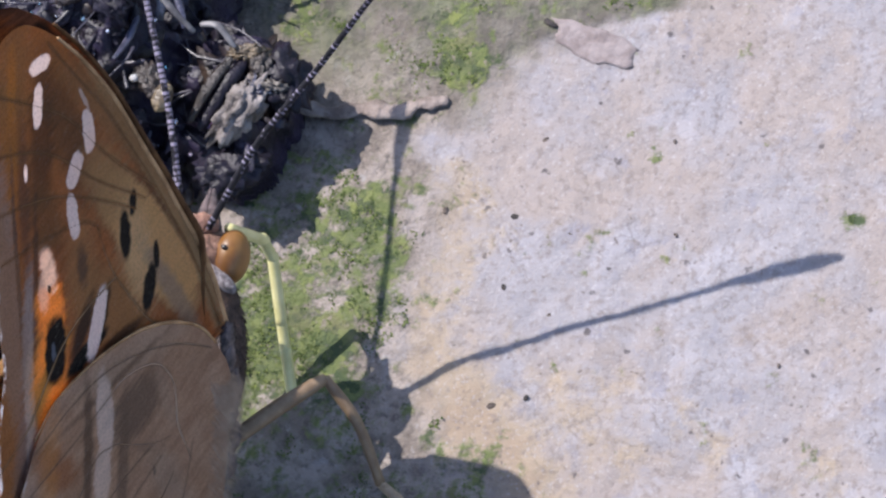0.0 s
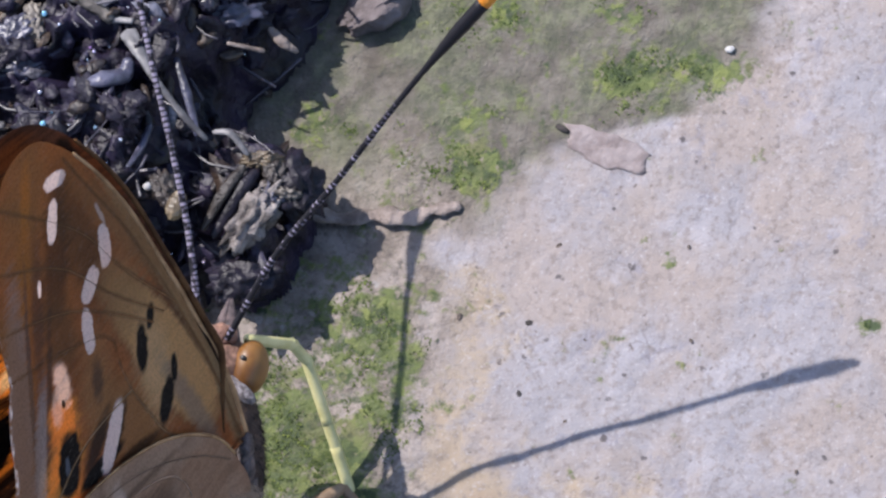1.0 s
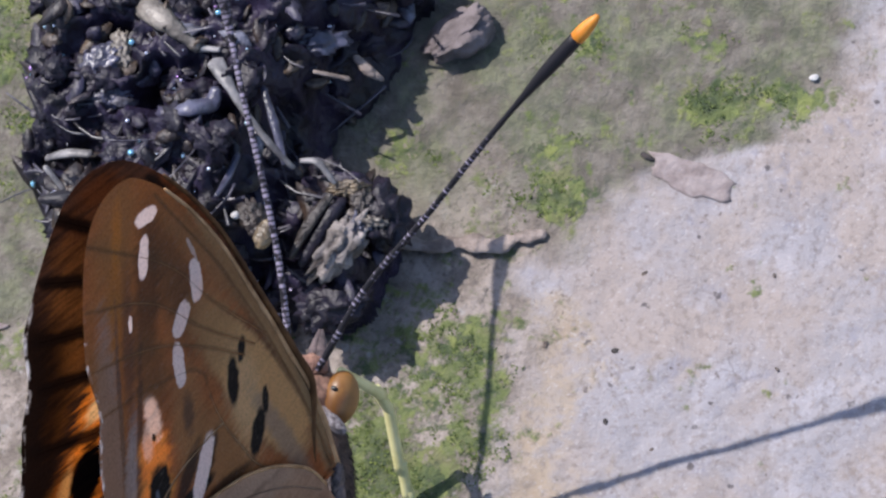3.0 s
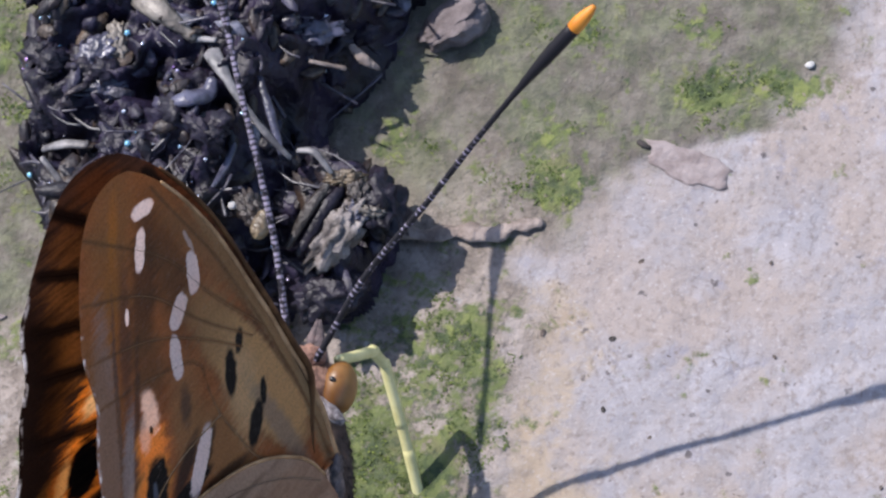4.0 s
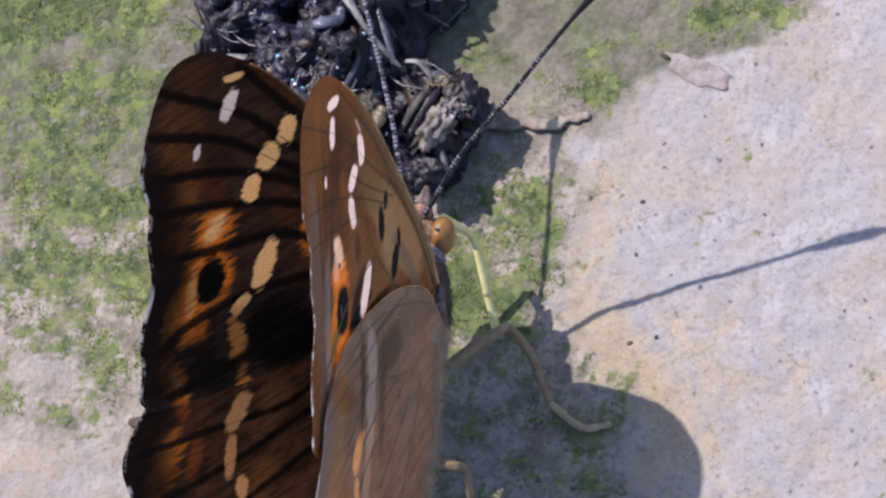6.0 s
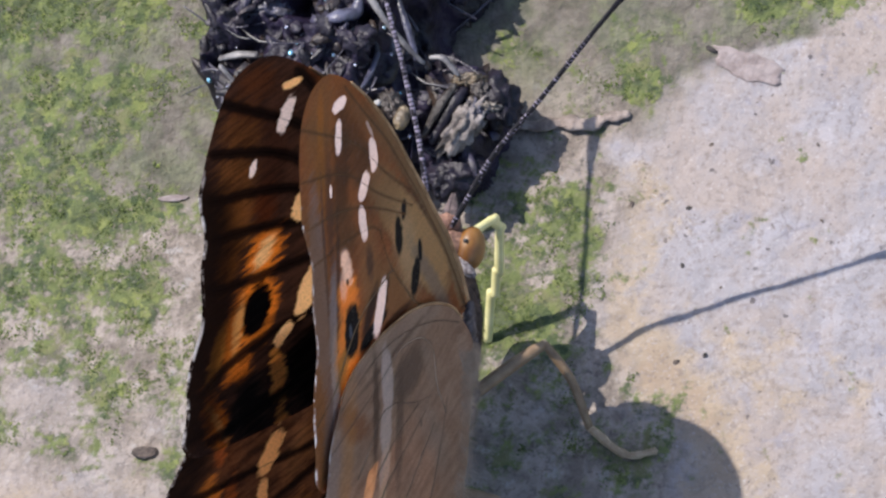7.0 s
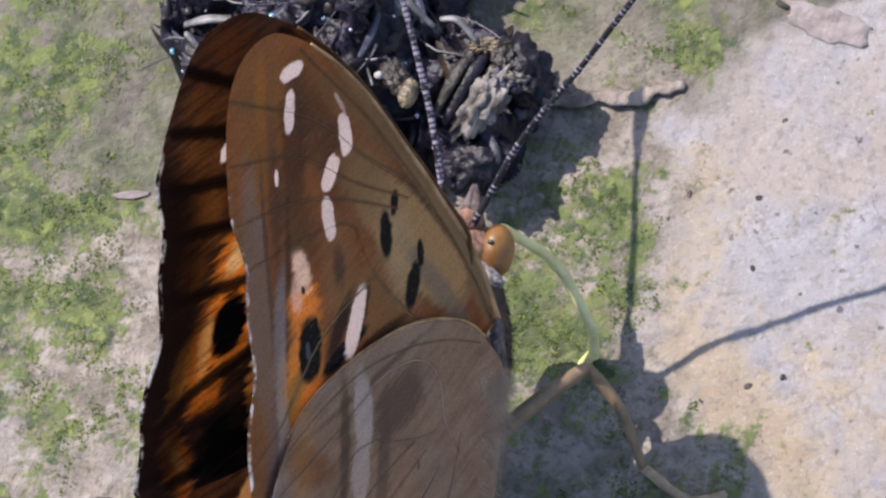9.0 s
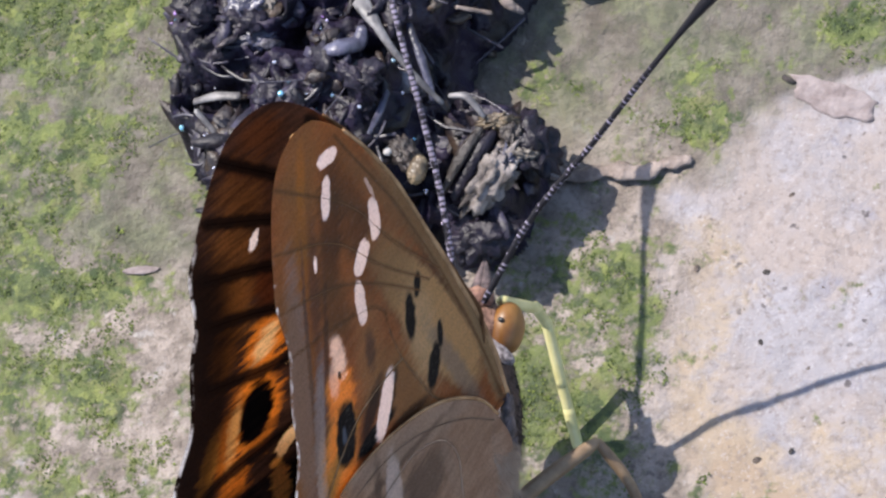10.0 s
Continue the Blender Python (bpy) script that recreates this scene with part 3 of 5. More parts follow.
def blob(centre, size, axes=None, seed=0, rough=0.1, freq=1.0, detail=3):
    """A rounded lump with uneven skin. axes: a 3x3 turn."""
    bm = bmesh.new()
    bmesh.ops.create_icosphere(bm, subdivisions=detail, radius=1.0)
    off = Vector((seed * 3.7, seed * 1.3, seed * 2.1))
    for v in bm.verts:
        v.co *= 1 + rough * (noise.noise(v.co * freq * 1.6 + off) + 0.5 * noise.noise(v.co * freq * 4.1 + off))
        q = Vector((v.co.x * size[0], v.co.y * size[1], v.co.z * size[2]))
        v.co = (axes @ q if axes else q) + Vector(centre)
    return bm


def frame_of(x_dir, up=(0, 0, 1)):
    """A turn whose x axis points along x_dir."""
    x = Vector(x_dir).normalized()
    y = Vector(up).cross(x).normalized()
    return Matrix((x, y, x.cross(y))).transposed()


# ---- ground ----
EDGE = [(-30, 2.5), (-17, 2.2), (-13.2, 0.6), (-11.4, -1.5), (-9.8, -3.3), (-4.1, -4.2), (1.3, -4.2), (3.8, -4.6), (5.2, -2.3), (7.2, -1.2), (9.5, 0.6), (11.0, 6.5), (15, 9.5), (24, 11)]
MOSS_SPOTS = [
    (-7.5, -0.4, 2.4, 1.7, 0.6), (-6.8, -2.6, 2.0, 1.8, 0.55), (-10.5, -5.7, 2.8, 2.3, 0.6), (-10.9, -9.4, 2.8, 2.6, 0.6),
    (-5.1, -4.7, 1.4, 1.0, 0.5), (-3.7, 7.6, 1.4, 1.2, 0.95), (-7.0, 7.5, 2.4, 1.5, 0.15), (-6.9, 9.8, 2.6, 1.5, 0.15),
    (-4.4, 11.1, 2.8, 1.4, 0.25), (-3.4, 15.5, 3.4, 1.6, 0.35), (3.0, 12.6, 1.5, 1.0, 0.95), (5.5, 13.3, 2.2, 1.0, 0.55), (7.3, 12.0, 1.1, 1.1, 0.8),
]
BARE = [(-38.0, -20.5, 8.0, 3.6, 1.1), (-37.5, -13.5, 3.2, 1.6, 0.6), (-30.0, -14.5, 2.2, 1.4, 0.4), (-31.5, 2.5, 3.2, 3.4, 0.55), (-34.5, 8.5, 3.5, 1.4, 0.4), (-28.8, -4.5, 2.0, 2.6, 0.4)]
MOSS_BITS = [
    (8.5, 13.5, 1.1, 0.8, 0.5), (6.2, 3.2, 0.42, 0.28, 1.3), (16.1, 1.0, 0.7, 0.5, 1.3), (-0.5, -11.6, 1.8, 1.1, 0.75), (13.0, -7.9, 1.5, 1.2, 0.5),
    (-36.5, -2.2, 3.0, 1.6, 0.4), (-38.0, -6.6, 3.5, 1.6, 0.4), (-32.8, -13.5, 3.0, 2.0, 0.4), (-36.0, -16.6, 2.0, 1.5, 0.6), (-36.5, 4.5, 3.5, 2.0, 0.35),
    (-40.0, 13.0, 5.0, 3.0, 0.5), (6.0, 7.2, 0.9, 0.7, 0.5), (1.5, -14.2, 2.6, 1.8, 0.5), (-2.6, -4.2, 1.2, 1.6, 0.4),
]


def pale_share(x, y):
    b = np.interp(y, [e[0] for e in EDGE], [e[1] for e in EDGE])
    n = noise.noise(Vector((x * 0.35, y * 0.35, 3))) * 2.2 + noise.noise(Vector((x * 1.1, y * 1.1, 8))) * 1.1
    return min(1.0, max(0.0, (x - b + n) / 2.4 + 0.5))


def bare_share(x, y):
    return sum(w * math.exp(-(((x - cx) / rx) ** 2) - ((y - cy) / ry) ** 2) for cx, cy, rx, ry, w in BARE)


def moss_share(x, y, pale):
    m = -0.25 * pale + (1 - pale) * ((0.20 if y < 3 else 0.06) if x > -16 else 0.46 + 0.012 * max(-10.0, min(0.0, y)))
    for cx, cy, rx, ry, w in MOSS_SPOTS + MOSS_BITS:
        q = ((x - cx) / rx) ** 2 + ((y - cy) / ry) ** 2
        if q < 6:
            m += 0.8 * w * math.exp(-q)
    return m - 0.9 * bare_share(x, y) + 0.18 * noise.noise(Vector((x * 0.22, y * 0.22, 5)))


def ground_height(x, y, moss=0.0):
    v = Vector((x, y, 0))
    h = 0.18 * noise.noise(v * 0.25) + 0.10 * noise.noise(v * 0.9 + Vector((4, 4, 4))) + 0.07 * noise.noise(v * 2.6) + 0.05 * noise.noise(v * 5.3 + Vector((2, 7, 5)))
    return h + 0.16 * max(0.0, moss) * (0.5 + noise.noise(v * 1.9 + Vector((9, 1, 3))))


def build_ground():
    def lines(lo, hi, step):
        inner = list(np.arange(lo, hi + step / 2, step))
        grow, far = step, []
        x = hi
        while x < 60000:
            grow *= 1.45
            x += grow
            far.append(x)
        left = [lo - (f - hi) for f in far][::-1]
        return left + inner + far

    xs, ys = lines(-46, 22, 0.25), lines(-23, 21, 0.25)
    verts, moss, pale, warm, loam = [], [], [], [], []
    for y in ys:
        for x in xs:
            inside = abs(x + 12) < 60 and abs(y) < 50
            p = pale_share(x, y) if inside else 0.5
            m = moss_share(x, y, p) if inside else 0.2
            verts.append((x * U, y * U, (ground_height(x, y, m) if inside else 0.0) * U))
            moss.append(m)
            pale.append(min(1.0, p + (0.75 * bare_share(x, y) if inside and y < -8 else 0.0)))
            loam.append(min(1.0, max(0.0, (y - (4 if x > -18 else -4) + 3 * noise.noise(Vector((x * 0.2, y * 0.2, 21)))) / 5)) * min(1.0, max(0.0, (50 - y) / 25)))
            b = np.interp(y, [e[0] for e in EDGE], [e[1] for e in EDGE])
            warm.append(math.exp(-(((x - b - 1.2) / 2.9) ** 2)) * 0.8 * min(1.0, max(0.0, (5 - y) / 4)) + 0.45 * math.exp(-(((x - 3.5) / 5) ** 2) - ((y + 10) / 2.6) ** 2) + 0.28 * min(1.0, max(0.0, (-5 - y) / 4)) * p + (0.5 * min(1.0, max(0.0, (-12 - y) / 4)) if x < -22 else 0.0) if inside else 0.0)
    w = len(xs)
    faces = [(j * w + i, j * w + i + 1, (j + 1) * w + i + 1, (j + 1) * w + i) for j in range(len(ys) - 1) for i in range(w - 1)]
    me = bpy.data.meshes.new("ground")
    me.from_pydata(verts, [], faces)
    me.materials.append(M_GROUND)
    for key, data in (("moss", moss), ("pale", pale), ("warm", warm), ("loam", loam)):
        me.attributes.new(key, "FLOAT", "POINT").data.foreach_set("value", data)
    me.shade_smooth()
    ob = new("ground", me)
    tagged(ob, "pale stony earth with green moss patches and dark specks", "ground", kind="structure")


build_ground()


def build_moss():
    """Small leaflets in tufts that roughen the moss patches."""
    rng = random.Random(4)
    verts, faces = [], []
    made = 0
    while made < 6500:
        x, y = rng.uniform(-46, 16), rng.uniform(-23, 20)
        clump = 0.9 * noise.noise(Vector((x * 0.45, y * 0.45, 12))) + 0.5 * noise.noise(Vector((x * 1.3, y * 1.3, 15)))
        share = moss_share(x, y, pale_share(x, y))
        if share + clump < 0.55 or share < 0.1:
            continue
        made += 1
        z = ground_height(x, y, share)
        for _ in range(5):
            a, h, r = rng.uniform(0, 6.28), rng.uniform(0.01, 0.07), rng.uniform(0.04, 0.09)
            d = Vector((math.cos(a), math.sin(a), 0))
            c = Vector((x + rng.gauss(0, 0.17), y + rng.gauss(0, 0.17), z - 0.03))
            t = c + d * rng.uniform(0.06, 0.18) + Vector((0, 0, h))
            mid = (c + t) / 2 + Vector((0, 0, 0.04))
            w = Vector((-d.y, d.x, 0)) * r
            n = len(verts)
            verts += [tuple(q * U) for q in (c, mid + w, t, mid - w)]
            faces.append((n, n + 1, n + 2, n + 3))
    me = bpy.data.meshes.new("moss")
    me.from_pydata(verts, [], faces)
    me.materials.append(M_MOSS)
    tagged(new("moss", me), "short green moss leaflets growing in patches on earth", "moss", kind="stuff")


build_moss()

# ---- dung pile ----
PILE_AT = Vector((-21.5, 9.5, 0))


def pile_height(x, y):
    """Steep towards the sun, a long slope away from it, and a lower hump in front."""
    n = 0.9 * noise.noise(Vector((x * 0.28, y * 0.28, 1))) + 0.45 * noise.noise(Vector((x * 0.9, y * 0.9, 6)))
    left = np.interp(y, [-2, 1, 3, 6, 10, 17], [-23.5, -26.2, -28.0, -29.3, -30.0, -30.6])
    right = np.interp(y, [-1, 4, 8, 10.5, 12, 14.6, 17, 20, 24], [-16.0, -14.8, -14.7, -14.4, -13.8, -12.4, -11.6, -10.2, -8.6])
    rise = [min(1.0, max(0.0, d)) for d in ((x - left + n) / 2.0, (right - x + n) / 3.8, (y + 1.6 + n) / 2.4, (28 - y) / 3)]
    h = 6.5 * math.prod(math.sin(r * math.pi / 2) ** 0.75 for r in (rise[0], *rise[2:])) * rise[1] if min(rise) > 0 else -1.5
    q2 = max(0.0, math.hypot((x + 14.0) / 3.0, (y - 3.6) / 3.9) + 0.16 * n)
    h = max(h, 3.6 * math.sqrt(max(0.0, 1 - q2**4)) if q2 < 1 else -1.5)
    if h > 0:
        v = Vector((x, y, 0))
        deep = min(1.0, h / 2)
        h -= deep * 5.0 * max(0.0, noise.noise(v * 0.42 + Vector((7, 3, 9))) - 0.12)
        h += deep * (1.2 * noise.noise(v * 0.34 + Vector((2, 5, 1))) + 0.45 - 1.5 * abs(noise.noise(v * 0.62)) ** 0.8 + 0.55 - 0.7 * abs(noise.noise(v * 1.5)) + 0.22 * noise.noise(v * 3.4))
    return h


def build_pile():
    pile = thing("dung_pile", PILE_AT, "dark moist dung heap studded with straw, crumbs and shell flakes", "dung")
    xs, ys = np.arange(-32, -8.0, 0.2), np.arange(-2.8, 28, 0.2)
    bm = bmesh.new()
    grid = []
    for y in ys:
        row = []
        for x in xs:
            h = pile_height(x, y)
            j = Vector((noise.noise(Vector((x, y, 20))), noise.noise(Vector((x, y, 30))), 0)) * 0.35
            row.append(bm.verts.new(Vector((x, y, h)) + j - PILE_AT) if h > -1.2 else None)
        grid.append(row)
    for a, b in zip(grid, grid[1:]):
        for i in range(len(xs) - 1):
            q = (a[i], a[i + 1], b[i + 1], b[i])
            if all(q):
                bm.faces.new(q)
    # skirt down to the soil
    rim = [e for e in bm.edges if e.is_boundary]
    down = bmesh.ops.extrude_edge_only(bm, edges=rim)["geom"]
    for v in down:
        if isinstance(v, bmesh.types.BMVert):
            v.co.z = -0.5
    bmesh.ops.recalc_face_normals(bm, faces=bm.faces)
    part("mass", bm, M_PILE, pile)
    return pile


def lump_mesh(name, mat, seed, size, rough, freq, detail=2):
    return mesh_of(name, blob((0, 0, 0), size, None, seed, rough, freq, detail), mat)


def flake_mesh(name, mat, seed, size):
    """A thin bent flake with an uneven outline and real thickness."""
    bm = bmesh.new()
    rng = random.Random(seed)
    ring = [(math.cos(2 * math.pi * k / 9) * size[0] * rng.uniform(0.7, 1.1), math.sin(2 * math.pi * k / 9) * size[1] * rng.uniform(0.7, 1.1)) for k in range(9)]
    for z, flip in ((0.06, False), (-0.06, True)):
        vs = [bm.verts.new((x, y, z + 0.25 * x * x / size[0] - 0.15 * y * y / size[1])) for x, y in ring]
        c = bm.verts.new((0, 0, z + 0.04))
        for k in range(9):
            f = (vs[k], vs[(k + 1) % 9], c)
            bm.faces.new(f[::-1] if flip else f)
        if flip:
            for k in range(9):
                bm.faces.new((top[k], vs[k], vs[(k + 1) % 9], top[(k + 1) % 9]))
        top = vs
    return mesh_of(name, bm, mat)


def straw_mesh(name, mat, seed, length, r):
    rng = random.Random(seed)
    bm = bmesh.new()
    ctrl = [(-length / 2, 0, 0), (-length / 6, rng.uniform(-0.12, 0.12) * length, 0.03), (length / 6, rng.uniform(-0.1, 0.1) * length, 0.05), (length / 2, rng.uniform(-0.1, 0.1) * length, 0)]
    tube(bm, curve_points(ctrl, 7), [r * (1 - 0.08 * k) for k in range(7)], 6, 0.55)
    return mesh_of(name, bm, mat)


def piece(name, me, parent, at, turn=(0, 0, 0), label=""):
    ob = new(name, me)
    ob.parent = parent
    ob.location = (Vector(at) - PILE_AT) * U
    ob.rotation_euler = turn
    if label:
        tagged(ob, label)
    return ob


def stud_pile(pile):
    rng = random.Random(11)
    clods = [lump_mesh("clod", M_BLACK, k, (rng.uniform(0.5, 1.3), rng.uniform(0.4, 0.9), rng.uniform(0.3, 0.6)), 0.65, 2.2, 3) for k in range(8)]
    browns = [lump_mesh("crumb", M_LITTER, k + 9, (rng.uniform(0.3, 0.9), rng.uniform(0.25, 0.5), rng.uniform(0.2, 0.4)), 0.5, 1.5) for k in range(6)]
    flakes = [flake_mesh("flake", M_LITTER, k, (rng.uniform(0.3, 1.3), rng.uniform(0.25, 0.7))) for k in range(9)]
    fibres = [straw_mesh("fibre", M_STRAW, k, rng.uniform(1.6, 5.0), rng.uniform(0.04, 0.15)) for k in range(10)]
    # small bright balls added as sparkle on the heap
    glints = [lump_mesh("bead", M_GLINT, k, (s, s, s * 0.8), 0.05, 1, 2) for k, s in enumerate((0.05, 0.07, 0.10, 0.13, 0.17))]
    sets = [("clod", clods, 80, -0.15, 0.5), ("crumb", browns, 130, 0.0, 0.9), ("flake", flakes, 190, 0.04, 0.55), ("fibre", fibres, 150, 0.06, 0.3), ("bead", glints, 190, 0.08, 0.9)]
    for name, meshes, count, lift, tilt in sets:
        done = 0
        while done < count:
            x, y = rng.uniform(-30, -10.5), rng.uniform(-1, 23)
            h = pile_height(x, y)
            if h < 0.4:
                continue
            done += 1
            turn = rng.gauss(2.75, 0.7) if name == "fibre" else rng.uniform(0, 6.28)
            piece(name, rng.choice(meshes), pile, (x, y, h + lift), (rng.uniform(-tilt, tilt), rng.uniform(-tilt, tilt), turn))


PILE = build_pile()
stud_pile(PILE)


def pile_specials(pile):
    """The larger pieces that stand out on the heap."""
    def seat(at, up):
        """Not lower than just above the heap's skin."""
        return Vector((at[0], at[1], max(at[2], pile_height(at[0], at[1]) + up)))

    def lump(name, mat, at, size, turn, seed, label, rough=0.4):
        piece(name, lump_mesh(name, mat, seed, size, rough * 1.25 if rough > 0.3 else rough, 2.1, 4), pile, seat(at, 0.1), turn, label)

    def stick(name, mat, run, radii, flat, label, up=0.12):
        bm = bmesh.new()
        pts = curve_points([seat(p, up) - PILE_AT for p in run], 12)
        rad = np.interp(np.linspace(0, 1, 12), np.linspace(0, 1, len(radii)), radii)
        rad = [float(r) * (1 + 0.16 * noise.noise(p * 1.7)) for r, p in zip(rad, pts)]
        tube(bm, pts, rad, 9, flat)
        part(name, bm, mat, pile, label)

    # on the front hump
    lump("pale_fragment", M_PALE, (-12.9, 2.9, 4.2), (0.85, 1.75, 0.7), (0.15, 0.25, -0.5), 3, "bluish white crumpled fragment", 0.5)
    lump("pale_fragment", M_SLATE, (-12.2, 3.9, 4.3), (0.5, 0.6, 0.45), (0.1, 0.2, 0.3), 22, "bluish grey crumpled fragment", 0.6)
    stick("brown_roll", M_BLACK, [(-12.9, 5.2, 4.5), (-13.6, 3.9, 4.7), (-14.6, 1.9, 4.2)], (0.25, 0.42, 0.4, 0.25), 0.8, "dark brown rolled edge", 0.2)
    stick("dry_rim", M_CRUMB, [(-13.5, 5.2, 4.9), (-14.2, 3.8, 5.1), (-15.1, 2.1, 4.5)], (0.2, 0.34, 0.16), 0.6, "dull brown curled rim", 0.2)
    lump("tan_fragment", M_CREAM, (-12.7, 5.7, 4.6), (0.80, 0.36, 0.35), (0.1, 0.2, 0.1), 5, "tan crumbly fragment", 0.6)
    lump("brown_fragment", M_CRUMB, (-12.1, 5.0, 4.4), (0.45, 0.75, 0.4), (0.1, 0.2, 0.3), 7, "dark brown crumbly fragment", 0.6)
    lump("pink_fragment", M_BONE, (-11.5, 4.3, 4.2), (0.70, 0.36, 0.4), (0, 0.2, -0.2), 9, "pinkish pale fragment", 0.6)
    lump("brown_fragment", M_BLACK, (-11.3, 4.9, 3.3), (1.3, 1.7, 1.2), (0, 0.3, 0.5), 8, "blackish brown rounded fragment")
    lump("brown_fragment", M_BLACK, (-13.2, 0.3, 3.0), (1.5, 1.1, 0.8), (0.2, 0.1, 0.5), 15, "blackish brown rounded fragment")
    lump("cream_grain", M_CREAM, (-16.0, 2.6, 6.2), (0.45, 0.75, 0.5), (0, 0, -0.2), 6, "cream yellow grain", 0.12)
    lump("brown_fragment", M_CRUMB, (-16.7, 3.4, 6.0), (1.0, 0.6, 0.5), (0, 0.2, -0.8), 16, "dark brown folded fragment")
    # the white of this grain stands in for a bright glint
    lump("white_grain", M_PEBBLE, (-17.5, 3.4, 6.4), (0.22, 0.2, 0.2), (0, 0, 0), 17, "whitish grain painted bright as a glint", 0.1)
    # on the crest
    stick("cream_tube", M_BONE, [(-23.4, 13.4, 7.0), (-22.0, 12.4, 7.3), (-20.4, 11.4, 7.0)], (0.62, 0.66, 0.42, 0.30), 0.8, "cream coloured broken tube", 0.3)
    stick("stalk", M_DRY, [(-20.4, 11.45, 7.0), (-19.4, 11.4, 7.1)], (0.22, 0.16), 0.7, "pale dry stalk end", 0.25)
    stick("stalk", M_DRY, [(-19.5, 10.8, 7.1), (-18.5, 9.5, 7.2), (-17.6, 8.3, 6.9), (-16.3, 7.0, 6.3), (-15.3, 6.2, 5.6)], (0.46, 0.28, 0.17, 0.18, 0.14), 0.5, "pale forked dry stalk", 0.3)
    stick("stalk", M_SLATE, [(-17.1, 9.8, 6.6), (-16.3, 8.0, 6.3), (-15.7, 6.3, 5.8)], (0.18, 0.24, 0.16), 0.6, "greyish forked stalk branch", 0.25)
    stick("stalk", M_DRY, [(-15.0, 6.6, 5.6), (-14.1, 6.5, 5.7), (-13.3, 5.7, 5.2)], (0.14, 0.2, 0.12), 0.7, "pale curved stalk", 0.3)
    stick("stalk", M_SLATE, [(-17.8, 6.4, 6.6), (-18.1, 5.2, 6.6), (-18.2, 3.9, 6.4)], (0.16, 0.2, 0.12), 0.6, "dull violet flat stalk", 0.25)
    stick("blue_flake", M_SLATE, [(-20.8, 8.0, 6.8), (-20.0, 8.1, 7.0), (-19.4, 8.7, 7.0), (-19.2, 9.4, 6.8)], (0.30, 0.52, 0.46, 0.30), 0.5, "bluish kidney-shaped flake", 0.25)
    lump("blue_flake", M_SLATE, (-25.6, 10.2, 6.7), (1.5, 0.9, 0.5), (0.1, -0.3, 0.6), 12, "slate blue rounded fragment")
    lump("tan_fragment", M_BONE, (-24.3, 11.1, 6.8), (0.55, 0.9, 0.4), (0.1, 0.1, 0.3), 18, "dull tan flake")
    lump("blue_flake", M_SLATE, (-24.6, 9.0, 6.7), (0.9, 0.6, 0.4), (0.2, 0.2, 0.2), 14, "slate blue flat fragment")
    lump("white_grain", M_FLAKE, (-16.4, 13.1, 5.6), (0.55, 0.5, 0.45), (0, 0, 0), 19, "bluish white rounded grain", 0.15)
    lump("blue_flake", M_SLATE, (-15.5, 12.9, 4.6), (1.5, 0.6, 0.5), (0.2, 0.3, 0.4), 20, "dark slate blue flake")
    stick("stalk", M_TWIG, [(-13.9, 12.9, 3.2), (-13.2, 12.3, 3.0), (-12.6, 12.1, 2.5)], (0.2, 0.3, 0.12), 0.6, "dull brown stalk end", 0.2)
    stick("stalk", M_TWIG, [(-15.4, 11.5, 4.6), (-13.9, 11.6, 3.6)], (0.12, 0.14), 0.6, "dull brown thin stalk", 0.25)
    # at the outer rim
    stick("stalk", M_DRY, [(-27.6, 6.0, 5.7), (-26.4, 6.1, 6.2), (-25.2, 6.1, 6.3)], (0.2, 0.27, 0.24), 0.5, "whitish flat stalk", 0.3)
    stick("splinter", M_DRY, [(-26.9, 4.9, 5.6), (-25.9, 3.9, 5.6)], (0.14, 0.18), 0.6, "small whitish splinter", 0.25)
    stick("spine", M_BLACK, [(-27.6, 7.6, 5.9), (-28.4, 8.8, 6.1), (-29.2, 9.9, 6.6)], (0.3, 0.2, 0.05), 0.8, "dark spiky stalk end", 0.2)
    stick("spine", M_BLACK, [(-27.8, 6.2, 4.6), (-28.6, 6.7, 4.8), (-29.3, 7.4, 5.0)], (0.25, 0.18, 0.05), 0.8, "dark spiky stalk end", 0.2)


pile_specials(PILE)


# ---- small things on the ground ----
def build_twig():
    bm = bmesh.new()
    pts = curve_points([(-12.2, 5.0, 0.35), (-9.6, 4.55, 0.26), (-8.0, 4.9, 0.28), (-6.5, 4.75, 0.26), (-5.4, 5.3, 0.2), (-4.2, 5.5, 0.12)], 26)
    pts = [p + Vector((0, 0.14 * noise.noise(p * 1.5), 0.08 * noise.noise(p * 2))) for p in pts]
    knot = [0.30 * math.exp(-((p.x + 6.6) / 0.55) ** 2) for p in pts]
    tube(bm, [p - Vector((-8, 5, 0)) for p in pts], [max(0.18, 0.52 + 0.40 * noise.noise(p * 1.3) + k) * (1 - 0.5 * n / 25) for n, (p, k) in enumerate(zip(pts, knot))], 9, 0.5)
    tw = thing("twig", (-8, 5, 0), "grey-brown dry twig lying on mossy earth", "twig")
    part("stem", bm, M_TWIG, tw)


